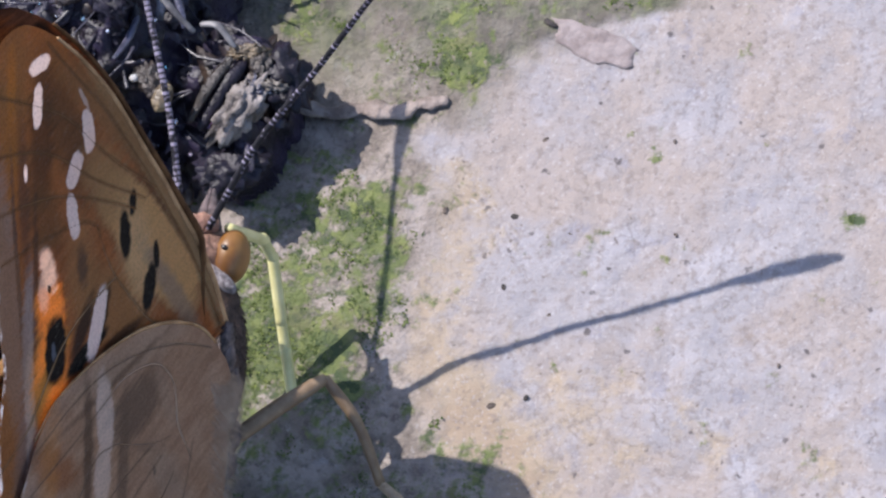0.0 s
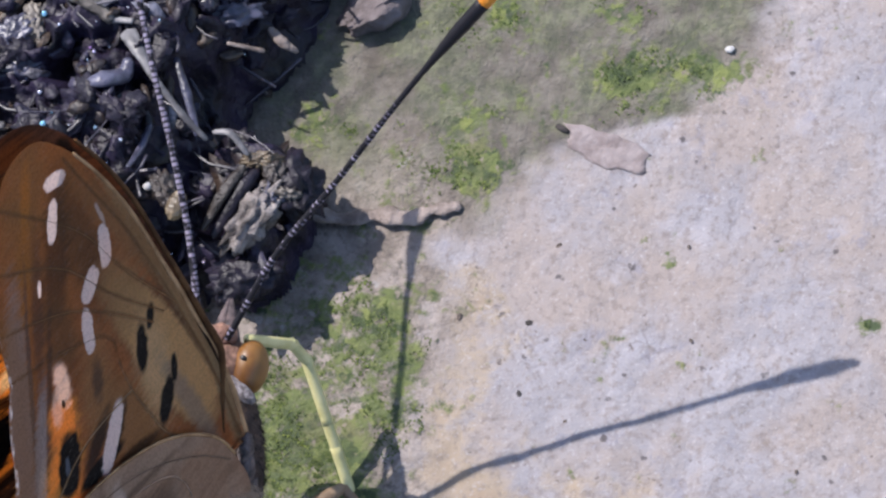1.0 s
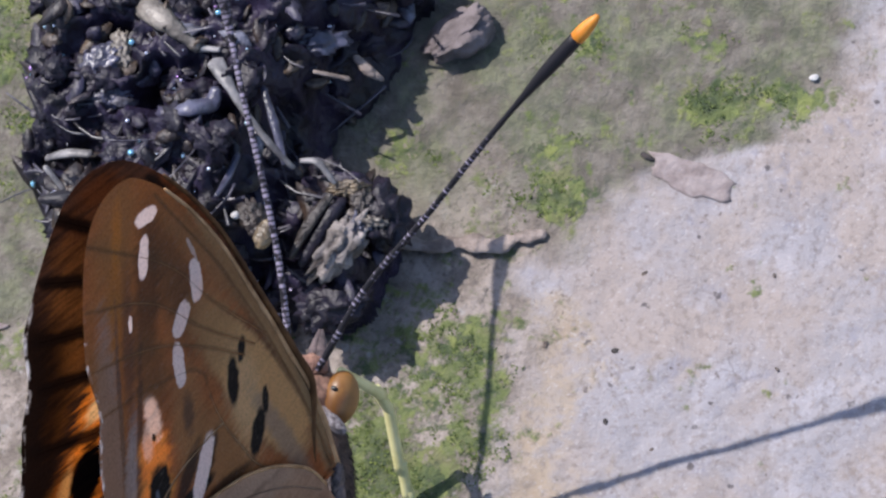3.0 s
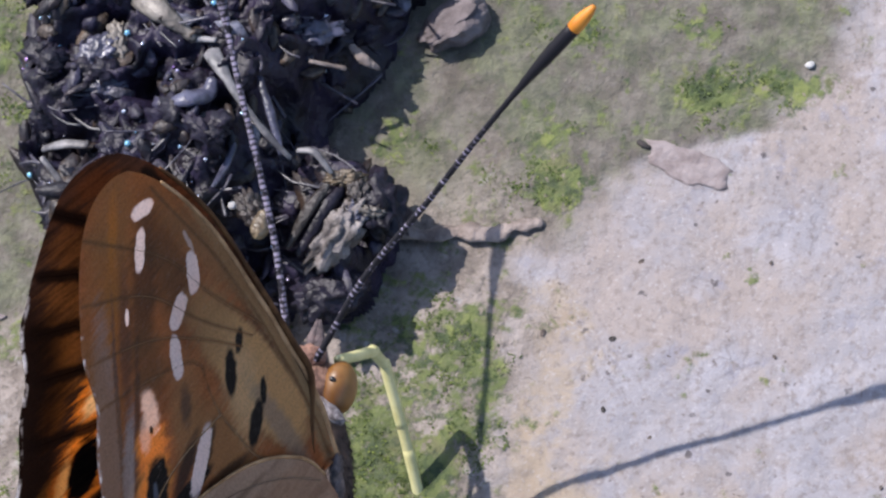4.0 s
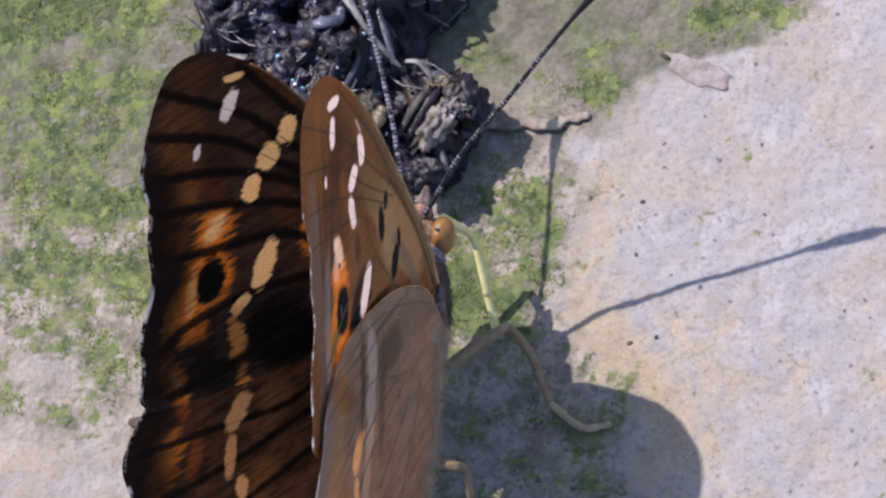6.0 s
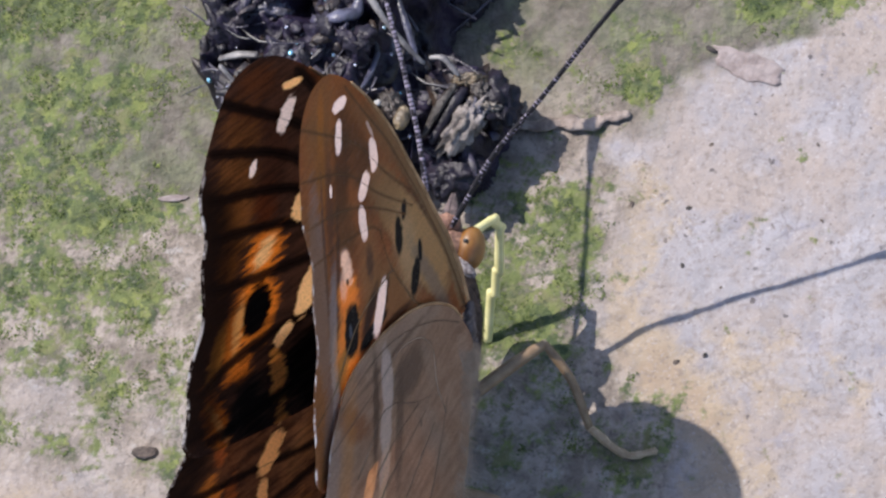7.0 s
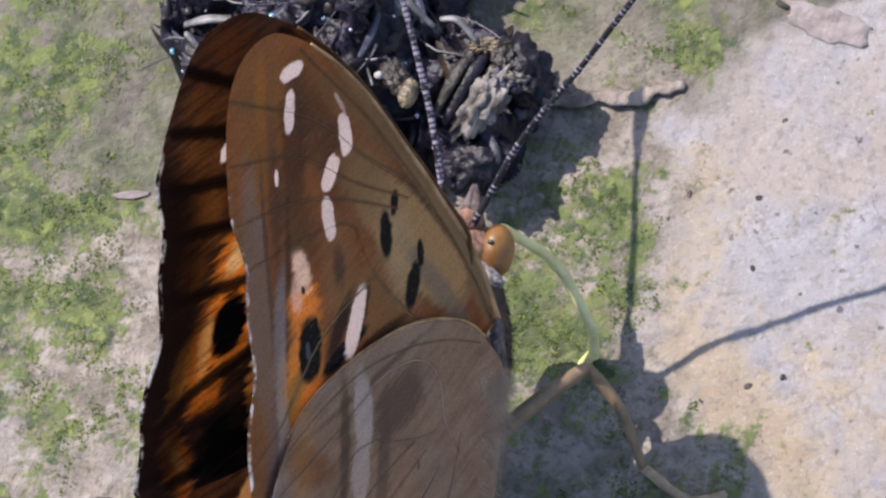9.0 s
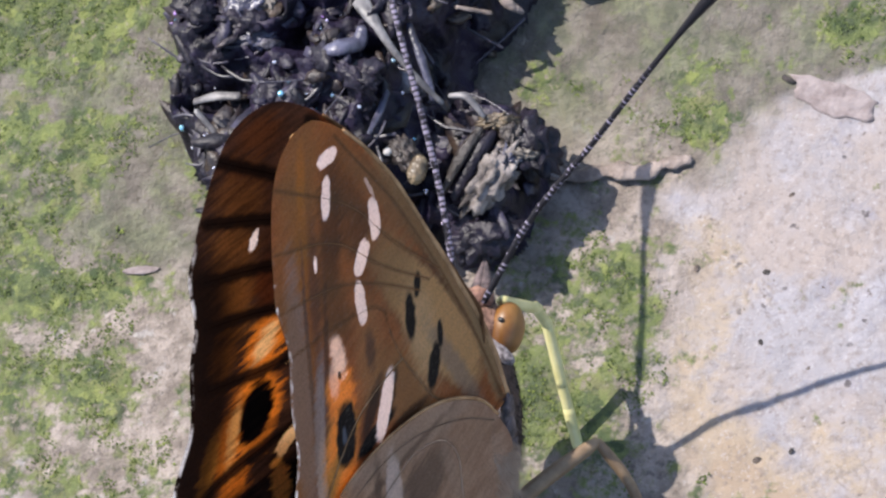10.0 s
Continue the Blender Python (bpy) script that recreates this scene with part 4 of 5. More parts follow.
def build_bract():
    br = thing("dry_bract", (2.4, 9.0, 0), "flat pinkish brown papery bract with a dark stalk", "leaf")
    bm = bmesh.new()
    rings = []
    for i in range(7):
        ring = []
        for k in range(40):
            a = 2 * math.pi * k / 40
            edge = 1 + 0.34 * noise.noise(Vector((math.cos(a) * 1.6, math.sin(a) * 1.6, 7))) + 0.22 * noise.noise(Vector((math.cos(a) * 4, math.sin(a) * 5, 3)))
            x, y = 2.15 * math.cos(a) * edge * (i + 0.4) / 6.4, 0.88 * math.sin(a) * edge * (1 + 0.12 * math.cos(a)) * (i + 0.4) / 6.4
            x, y = 0.15 + x * 0.94 + y * 0.34, -0.1 - x * 0.34 + y * 0.94
            z = ground_height(2.4 + x, 9.0 + y) + 0.05 - 0.035 * i / 6 + 0.05 * noise.noise(Vector((x * 1.5, y * 1.5, 4)))
            ring.append(bm.verts.new((x, y, z)))
        rings.append(ring)
    bm.faces.new(rings[0])
    for a, b in zip(rings, rings[1:]):
        for k in range(40):
            bm.faces.new((a[k], b[k], b[(k + 1) % 40], a[(k + 1) % 40]))
    bmesh.ops.recalc_face_normals(bm, faces=bm.faces)
    bmesh.ops.solidify(bm, geom=bm.faces[:], thickness=0.03)
    part("blade", bm, M_BRACT, br)
    bm = bmesh.new()
    tube(bm, [(-2.4, 0.9, 0.12), (-2.15, 0.75, 0.14), (-1.8, 0.6, 0.10)], [0.16, 0.17, 0.10], 8, 0.45)
    part("stalk", bm, M_SOOT, br, "dark stalk end")


def build_pebble(name, mat, at, size, turn, seed, label, category="stone"):
    bm = blob((0, 0, 0), size, Euler((0, 0, turn)).to_matrix(), seed, 0.22, 1.1, 3)
    ob = new(name, mesh_of(name, bm, mat))
    ob.location = Vector(at) * U
    tagged(ob, label, category)


def build_slab():
    """A stone whose upper face slants towards the sun."""
    bm = blob((0, 0, 0), (1.8, 1.15, 1.5), Euler((0, 0, 0.45)).to_matrix(), 4, 0.35, 1.2, 4)
    slant = Vector((-0.42, 0.20, 0.88)).normalized()
    for v in bm.verts:
        over = v.co.dot(slant) - 0.42
        if over > 0:
            v.co -= slant * over * 0.9
    ob = new("stone", mesh_of("stone", bm, M_STONE))
    ob.location = Vector((-9.75, 15.4, 0.5)) * U
    tagged(ob, "pinkish grey slanting flat stone beside the dung heap", "stone")


build_twig()
build_bract()
build_slab()
build_pebble("pebble", M_PEBBLE, (7.8, 14.2, 0.08), (0.23, 0.18, 0.10), 0.2, 5, "small white pebble among moss", "pebble")
build_pebble("chip", M_BRACT, (-31.1, -0.8, 0.04), (1.0, 0.20, 0.03), 0.1, 6, "flat whitish grey chip on earth", "chip")
build_pebble("chip", M_CHIP, (-30.5, -16.5, 0.15), (0.85, 0.38, 0.25), 0.1, 7, "brown bark chip lying on moss", "chip")
SPECKS = [(0.0, 0.0, 0.26), (0.9, 3.9, 0.24), (-3.4, 0.1, 0.24), (0.0, -3.5, 0.22), (2.8, -0.7, 0.2), (0.3, -9.3, 0.28), (1.9, -8.8, 0.22), (7.1, 4.2, 0.16), (7.8, -0.4, 0.16), (8.9, 2.4, 0.15), (2.4, -4.7, 0.2), (13.5, -6.4, 0.15)]
for k, (x, y, r) in enumerate(SPECKS):
    build_pebble("soil_crumb", M_CHIP if k % 3 else M_SOOT, (x, y, 0.02), (r * 0.75, r * 0.5, r * 0.22), 0.7 * k, k, "small dark crumb on pale earth", "crumb")


# ---- butterfly ----
BASE = Vector((-10.2, -13.0, 0))
HINGE = Vector((-10.22, -10.5, 9.6))
AXIS = Vector((-0.016, 0.804, 0.594)).normalized()
SIDE = Vector((1.0, 0.02, 0.0)).normalized()
RISE = SIDE.cross(AXIS).normalized()
FORE = [(0.6, -1.1), (3.4, 0.0), (5.4, 1.1), (7.1, 2.3), (9.7, 4.2), (11.9, 5.9), (13.9, 7.5), (15.6, 9.2), (16.8, 10.8), (17.6, 12.3),
        (17.95, 13.5), (17.7, 14.8), (16.9, 15.9), (15.6, 16.6), (13.9, 17.05), (12.0, 17.3), (10.1, 17.1), (8.1, 16.8), (6.0, 16.7), (3.3, 16.9),
        (0.8, 17.3), (-1.5, 17.6), (-3.4, 17.6), (-4.3, 17.0), (-4.2, 15.5), (-3.6, 12.5), (-2.4, 8.0), (-1.0, 4.0), (0.1, 1.0)]
HIND = [(0.4, 0.4), (1.5, 1.7), (2.3, 3.8), (2.65, 5.9), (2.6, 7.9), (2.3, 10.0), (1.8, 12.0), (1.2, 13.6), (0.2, 14.9), (-1.5, 16.1),
        (-3.5, 17.1), (-6.0, 18.2), (-8.5, 18.8), (-11.0, 18.0), (-13.3, 15.8), (-14.6, 12.6), (-14.8, 9.0), (-13.8, 5.8), (-11.5, 2.6), (-8.5, 0.9), (-4.5, -0.2), (-1.5, -0.7)]


FORE_VEINS = [
    [(1.0, -0.6), (3.7, 0.9), (8.5, 4.1), (11.4, 6.4), (13.7, 8.5), (16.8, 11.6)], [(8.5, 4.1), (11.1, 8.0), (13.6, 11.2), (15.8, 16.6)],
    [(8.3, 5.0), (10.0, 8.6), (12.2, 12.4), (13.0, 17.0)], [(8.0, 5.8), (9.3, 9.0), (10.2, 12.4), (10.3, 17.0)],
    [(7.2, 6.8), (7.9, 9.4), (8.2, 13.6), (8.1, 16.7)], [(0.4, 0.8), (1.5, 2.3), (3.1, 4.7), (5.2, 7.3), (5.9, 9.6), (5.4, 13.5), (5.1, 16.7)],
    [(3.1, 4.7), (2.9, 8.2), (2.1, 12.2), (0.6, 15.6), (-0.8, 17.3)], [(0.4, 0.8), (0.2, 5.0), (-1.0, 10.0), (-2.2, 13.0), (-3.6, 16.6)],
]
NEAR_VEINS = FORE_VEINS[:4] + [
    [(0.4, 0.8), (1.5, 2.6), (2.71, 5.15), (4.0, 6.43), (5.42, 7.68), (7.0, 8.58), (8.4, 9.3), (8.5, 13.0), (8.1, 16.7)],
    [(5.45, 7.7), (4.74, 9.84), (3.75, 11.78), (1.77, 13.81), (0.6, 15.07), (-0.8, 17.2)], FORE_VEINS[7],
]
HIND_VEINS = [
    [(-4.3, 3.0), (-3.5, 3.3), (-2.4, 3.8), (-1.3, 3.85), (-0.1, 4.1), (0.9, 5.5), (1.0, 7.8), (0.5, 9.2), (-1.0, 12.8), (-2.4, 16.2)],
    [(0.3, 0.9), (1.2, 3.4), (1.7, 6.4), (1.6, 9.4), (0.8, 12.4), (-0.4, 15.0)],
    [(-3.3, 4.0), (-2.6, 6.0), (-1.8, 9.3), (-2.5, 13.2), (-4.3, 17.2)], [(-3.4, 4.0), (-3.9, 6.7), (-5.4, 9.2), (-6.2, 13.2), (-7.2, 18.3)],
    [(-4.0, 3.6), (-5.6, 7.0), (-8.2, 11.8), (-10.8, 17.8)], [(-4.1, 3.5), (-6.8, 5.4), (-10.0, 9.8), (-13.2, 15.2)], [(-1.0, 0.6), (-5.0, 2.2), (-9.4, 5.2), (-14.2, 9.4)],
]

NEAR_HIND_VEINS = HIND_VEINS[:2] + [
    [(-4.6, 13.6), (-3.2, 12.0), (-1.9, 10.6), (-1.75, 8.95)], [(-5.1, 11.4), (-3.9, 9.4), (-3.1, 7.2), (-2.72, 5.75)], [(-1.75, 8.95), (-2.35, 7.2), (-2.7, 5.7), (-2.8, 4.4)],
    [(-5.75, 6.3), (-5.0, 5.2), (-4.4, 4.4)], [(-8.6, 9.6), (-6.4, 7.0), (-4.6, 4.6)], [(-9.6, 14.0), (-7.0, 11.6), (-5.0, 8.6), (-3.4, 5.2)], [(-10.0, 6.4), (-6.4, 4.2), (-3.4, 2.6)],
]


def vein_gap(x, y, runs):
    """The distance from a place on the wing to each nearest vein."""
    best = np.full(len(x), 9.0)
    for run in runs:
        pts = curve_points([(*p, 0) for p in run], 18)
        for a, b in zip(pts, pts[1:]):
            dx, dy = b.x - a.x, b.y - a.y
            f = np.clip(((x - a.x) * dx + (y - a.y) * dy) / (dx * dx + dy * dy), 0, 1)
            best = np.minimum(best, np.hypot(x - a.x - f * dx, y - a.y - f * dy))
    return best


def wing_part(name, outline, root, outer, mats, lift, parent, label, bow, runs, swell):
    """A thin wing of two skins. outline in wing axes; outer: the run of the outline that is the free outer margin."""
    n, m = 220, 46
    wide = [(a, r * (1 + swell * min(1.0, max(0.0, (15 - a) / 6)) * min(1.0, max(0.0, (r - 9) / 6)))) for a, r in outline]
    ring = curve_points([(*p, 0) for p in wide + wide[:1]], n + 1)[:-1]
    root = Vector((*root, 0))
    seg = len(outline)
    verts, attr, rim, free, faces, slots = [], [], [], [], [], []
    for skin, h in ((0, 0.05), (1, -0.05)):
        for i in range(m + 1):
            s = (i / m) ** 0.8
            for k, q in enumerate(ring):
                at = k / n * seg
                f = min(1.0, max(0.0, min(at - outer[0], outer[1] - at)))
                q2 = q + (q - root).normalized() * 0.16 * f * math.sin(at * 2.9) * s
                p = root + (q2 - root) * s
                w = bow * math.sin(math.pi * min(1, s * 0.8)) + 0.10 * noise.noise(Vector((p.x * 0.35, p.y * 0.12, 2)))
                verts.append((p.x * U, p.y * U, (lift + w + h * (1.02 - s)) * U))
                attr += [p.x, p.y, 0.0]
                rim.append(s)
                free.append(f)
        o = skin * (m + 1) * n
        for i in range(m):
            for k in range(n):
                a, b = o + i * n + k, o + i * n + (k + 1) % n
                q = (a, a + n, b + n, b)
                faces.append(q if skin == 0 else q[::-1])
                slots.append(skin)
    me = bpy.data.meshes.new(name)
    me.from_pydata(verts, [], faces)
    for mt in mats:
        me.materials.append(mt)
    me.polygons.foreach_set("material_index", slots)
    me.attributes.new("wing", "FLOAT_VECTOR", "POINT").data.foreach_set("vector", attr)
    flat = np.array(attr).reshape(-1, 3)
    me.attributes.new("vein", "FLOAT", "POINT").data.foreach_set("value", vein_gap(flat[:, 0], flat[:, 1], runs))
    me.attributes.new("rim", "FLOAT", "POINT").data.foreach_set("value", rim)
    me.attributes.new("outer", "FLOAT", "POINT").data.foreach_set("value", free)
    me.shade_smooth()
    ob = new(name, me)
    ob.parent = parent
    return tagged(ob, label)


def veins(wing, runs, mat, thick):
    skin = np.array([v.co for v in wing.data.vertices]) / U
    for run in runs:
        bm = bmesh.new()
        pts = curve_points([(*p, 0) for p in run], 14)
        for p in pts:
            p.z = skin[int(np.argmin((skin[:, 0] - p.x) ** 2 + (skin[:, 1] - p.y) ** 2)), 2]
        tube(bm, pts, [(1 - 0.05 * k) * thick for k in range(14)], 6)
        part("vein", bm, mat, wing)


def rib(wing, run, thick, mat):
    """The stiff leading edge of a wing."""
    skin = np.array([v.co for v in wing.data.vertices]) / U
    pts = curve_points([(*p, 0) for p in run], 30)
    for p in pts:
        p.z = skin[int(np.argmin((skin[:, 0] - p.x) ** 2 + (skin[:, 1] - p.y) ** 2)), 2]
    bm = bmesh.new()
    tube(bm, pts, [thick * (1 - 0.6 * k / 29) for k in range(30)], 8)
    part("leading_edge", bm, mat, wing)


def fringe(wing, lift, sgn, seed):
    """Pale hairs along the inner edge of a hindwing."""
    rng = random.Random(seed)
    edge = curve_points([(-1.2, -0.4, 0), (-2.4, -0.3, 0), (-4.5, 0.5, 0), (-8.5, 1.6, 0), (-11.5, 3.2, 0), (-13.8, 5.8, 0)], 60)
    bm = bmesh.new()
    for _ in range(8000):
        k = min(58, int(59 * rng.random() ** 1.4))
        p = edge[k].lerp(edge[k + 1], rng.random()) + Vector((0, rng.uniform(-0.2, 1.4), lift + rng.uniform(-0.12, 0.12)))
        d = Vector((-0.85 + rng.gauss(0, 0.25), -0.6 + rng.gauss(0, 0.25), sgn * rng.gauss(0.22, 0.20))).normalized()
        w = d.cross(Vector((rng.gauss(0, 1), rng.gauss(0, 1), rng.gauss(0, 1)))).normalized() * 0.011
        ln = rng.uniform(0.6, 1.9)
        bm.faces.new([bm.verts.new(c) for c in (p - w, p + w, p + d * ln * 0.6 + w * 0.5, p + d * ln, p + d * ln * 0.6 - w * 0.5)])
    ob = part("hair_fringe", bm, M_HAIR, wing, "soft pale hairs along the inner edge")
    tagged(ob, kind="stuff")


def build_wings(bf):
    made = {}
    for side, sgn in (("R", 1), ("L", -1)):
        order = (lambda under, upper: (under, upper) if sgn == 1 else (upper, under))
        # the far wings start a little off the hinge line
        def free(run):
            return run if sgn == 1 else [(a, max(r, 0.5 + 0.1 * max(a, 0.0)) if abs(a) < 6 else r) for a, r in run]

        fore, hind = free(FORE), free(HIND)
        f = wing_part("forewing", fore, (0.7, -0.6) if sgn == 1 else (0.9, 0.9), (14.5, 23.0), (M_UNDER_FORE, M_UPPER_NEAR) if sgn == 1 else (M_UPPER_FORE, M_UNDER_FAR), 0.0, bf,
                      "brown forewing with white spots, black marks and an orange-ringed eyespot", 0.25 * sgn, NEAR_VEINS if sgn == 1 else FORE_VEINS, -0.02 if sgn == 1 else 0.045)
        veins(f, NEAR_VEINS if sgn == 1 else [free(v) for v in FORE_VEINS], M_VEIN_FORE if sgn == 1 else M_VEIN, 0.026 if sgn == 1 else 0.03)
        if sgn == 1:
            for run in NEAR_VEINS[4:6]:
                veins(f, [run[:6]], M_RIDGE, 0.045)
        h = wing_part("hindwing", hind, (-0.4, 0.9), (8.5, 16.5), order(M_UNDER_HIND, M_UPPER_HIND), 0.35 * sgn, bf,
                      "grey-brown hindwing with a pale band and scalloped edge", 0.25 * sgn, NEAR_HIND_VEINS if sgn == 1 else HIND_VEINS, -0.02 if sgn == 1 else 0.045)
        veins(h, NEAR_HIND_VEINS if sgn == 1 else [free(v) for v in HIND_VEINS], M_VEIN_PALE if sgn == 1 else M_VEIN, 0.03)
        if sgn == 1:
            veins(h, [HIND_VEINS[0][1:8]], M_RIDGE_PALE, 0.06)
        rib(f, fore[:9], 0.20, M_RIB if sgn == 1 else M_RIB_DARK)
        rib(h, hind[:9], 0.10, M_RIB if sgn == 1 else M_RIB_DARK)
        fringe(h, 0.35 * sgn, sgn, 5 + sgn)
        made[side] = (f, h)
    return made


def limb(bf, name, pts, radii, mat, label="", parent=None):
    bm = bmesh.new()
    tube(bm, [Vector(p) - BASE for p in pts], radii, 12)
    return part(name, bm, mat, parent or bf, label)


def build_leg(bf, hip, knee, ankle, toe, bend, thick=0.84):
    hip, knee, ankle, toe, bend = (Vector(p) for p in (hip, knee, ankle, toe, bend))
    leg = limb(bf, "leg", curve_points([hip, (hip + knee) / 2 + Vector((0, 0, 0.2)), knee], 9), [thick * k for k in (0.34, 0.42, 0.45, 0.46, 0.46, 0.45, 0.43, 0.40, 0.30)], M_LEG, "tan scaly leg")
    limb(bf, "shin", curve_points([knee, (knee + ankle) / 2 + Vector((0.25, 0.3, 0.2)), ankle], 9), [thick * k for k in (0.26, 0.31, 0.33, 0.32, 0.31, 0.30, 0.29, 0.28, 0.30)], M_LEG, parent=leg)
    pts = curve_points([ankle, bend, toe], 16)
    limb(bf, "foot", pts, [0.25 - 0.004 * k + 0.04 * (k % 4 == 3) - 0.03 * (k % 4 == 0) for k in range(16)], M_TARSUS, "pale jointed foot", leg)


def build_antenna(bf, run, mat, label):
    pts = curve_points([Vector(p) - BASE for p in run], 60)
    bm = bmesh.new()
    lay = bm.verts.layers.float.new("along")
    rad = []
    for k in range(60):
        s = k / 59
        club = min(1.0, max(0.0, (s - 0.70) / 0.18))
        rad.append((0.155 - 0.035 * s) + 0.20 * club * club * (3 - 2 * club) + 0.012 * (k % 2))
    cut = 56
    tube(bm, pts[:cut], rad[:cut], 12, 1.0, lay)
    ant = part("antenna", bm, mat, bf, label)
    bm = bmesh.new()
    tube(bm, pts[cut - 1:], [0.34, 0.34, 0.31, 0.24, 0.13], 12)
    part("tip", bm, M_TIP, ant, "bright orange antenna tip")


def ellipsoid(bf, name, mat, at, size, x_dir, label="", rough=0.05, freq=1.0, parent=None, detail=4):
    bm = blob(Vector(at) - BASE, size, frame_of(x_dir), 2, rough, freq, detail)
    return part(name, bm, mat, parent or bf, label)


def fur(bf, name, mat, at, size, x_dir, count, length, lean, seed, parent):
    """Fine hairs that stand off an oval body."""
    rng = random.Random(seed)
    ax = frame_of(x_dir)
    bm = bmesh.new()
    for _ in range(count):
        u = Vector((rng.gauss(0, 1), rng.gauss(0, 1), rng.gauss(0, 1))).normalized()
        p = ax @ Vector((u.x * size[0], u.y * size[1], u.z * size[2])) * 0.97 + Vector(at) - BASE
        nrm = (ax @ Vector((u.x / size[0], u.y / size[1], u.z / size[2]))).normalized()
        d = (nrm + Vector(lean) + Vector((rng.gauss(0, 0.25), rng.gauss(0, 0.25), rng.gauss(0, 0.25)))).normalized()
        w = d.cross(Vector((rng.gauss(0, 1), rng.gauss(0, 1), rng.gauss(0, 1)))).normalized() * 0.028
        ln = length * rng.uniform(0.5, 1.2)
        q = [bm.verts.new(c) for c in (p - w, p + w, p + d * ln * 0.6 + w * 0.6, p + d * ln + Vector((0, -0.1, -0.1)) * ln, p + d * ln * 0.6 - w * 0.6)]
        bm.faces.new(q)
    ob = part(name, bm, mat, parent)
    tagged(ob, kind="stuff")


def build_butterfly():
    bf = thing("butterfly", BASE, "brown butterfly with raised white-spotted wings feeding on earth", "butterfly")
    wings = build_wings(bf)
    fwd = (0.03, 0.93, 0.36)
    thorax = ellipsoid(bf, "thorax", M_THORAX, (-11.15, -10.5, 7.0), (4.3, 1.65, 2.05), fwd, "dark brown furry thorax", 0.06, 1.5)
    fur(bf, "fur", M_THORAX, (-11.15, -10.5, 7.0), (4.3, 1.65, 2.05), fwd, 1600, 0.42, (0, -1.2, -0.1), 3, thorax)
    # two added fillers stop sun leaking past the thorax and wing roots
    ellipsoid(bf, "chest", M_THORAX, (-11.7, -8.1, 6.0), (1.9, 1.3, 1.7), fwd, "dark brown furry filler added under the thorax to block sun", 0.08, 1.5)
    ellipsoid(bf, "waist", M_THORAX, (-11.1, -13.9, 7.7), (2.8, 1.0, 1.3), fwd, "dark brown furry filler added between the wing roots to block sun", 0.08, 1.5)
    # made large so that no sun leaks through beside the wings
    abdomen = ellipsoid(bf, "abdomen", M_ABDOMEN, (-12.4, -14.8, 4.9), (7.0, 2.1, 3.1), (0, 0.97, 0.22), "grey-brown furry abdomen", 0.05, 1.2)
    fur(bf, "fur", M_HAIR, (-12.4, -14.8, 4.9), (7.0, 2.1, 3.1), (0, 0.97, 0.22), 1500, 0.7, (0.2, -0.9, 0.0), 4, abdomen)
    head = ellipsoid(bf, "head", M_HEAD, (-11.2, -6.1, 9.5), (1.2, 1.35, 1.25), fwd, "brown scaly head", 0.08, 2.0)
    for sgn, at in ((1, (-10.0, -6.2, 9.6)), (-1, (-12.4, -6.2, 9.6))):
        eye = ellipsoid(bf, "eye", M_EYE, at, (1.25, 0.80, 1.05), (0.1, 0.95, 0.3), "smooth amber brown compound eye", 0.0, 1.0, head)
        if sgn == 1:
            ellipsoid(bf, "pupil_spot", M_PUPIL, (-10.05, -6.12, 10.68), (0.18, 0.13, 0.12), (1, -0.4, 0), "black dot", 0.0, 1.0, eye, 2)
            ellipsoid(bf, "collar", M_COLLAR, (-10.35, -7.3, 9.95), (1.15, 0.36, 0.55), (0.85, -0.6, 0), "white scaly rim below the eye", 0.15, 3.0, head, 3)
    for k, at in enumerate(((-9.75, -9.9, 9.1), (-9.7, -10.7, 8.6), (-9.75, -11.4, 7.3), (-9.85, -12.6, 6.6), (-9.75, -13.5, 5.9), (-9.95, -14.6, 5.3))):
        ellipsoid(bf, "scale_tuft", M_TUFT, at, (0.75, 0.32, 0.45), (0.1, 0.9, 0.4), "grey and black mottled scale tuft", 0.35, 2.6, thorax, 3)
    ellipsoid(bf, "brow", M_CREAM_RED, (-11.3, -5.0, 10.4), (0.75, 0.5, 0.5), (1, -0.1, 0), "reddish scale tuft", 0.2, 2.5, head, 3)
    for dx in (-0.22, 0.2):
        limb(bf, "palp", curve_points([(-11.3 + dx, -5.4, 9.6), (-11.25 + dx, -4.6, 10.1), (-11.15 + dx * 0.3, -3.3, 10.5)], 8), [0.5, 0.5, 0.46, 0.4, 0.33, 0.25, 0.16, 0.06], M_PALP, parent=head)
    build_antenna(bf, [(-10.95, -5.3, 10.7), (-8.55, -2.0, 13.05), (-5.56, 0.72, 15.45), (-2.75, 3.3, 17.95), (-0.1, 5.6, 20.15), (2.75, 7.85, 22.37)], M_ANT, "black antenna flecked with white, clubbed")
    build_antenna(bf, [(-12.35, -4.5, 10.9), (-13.0, -0.9, 12.5), (-13.95, 2.6, 14.05), (-15.0, 6.0, 15.55), (-15.95, 9.4, 16.9), (-16.75, 12.5, 18.3)], M_ANT_PALE, "dark antenna ringed with violet-white scales, clubbed")
    build_leg(bf, (-10.4, -13.7, 5.0), (-6.55, -9.8, 3.9), (-4.2, -13.6, 0.45), (-0.25, -14.7, 0.22), (-2.0, -15.0, 0.25))
    build_leg(bf, (-11.8, -18.6, 3.4), (-8.25, -18.9, 3.0), (-8.35, -21.9, 0.45), (-6.6, -24.6, 0.22), (-7.5, -23.6, 0.25), 0.75)
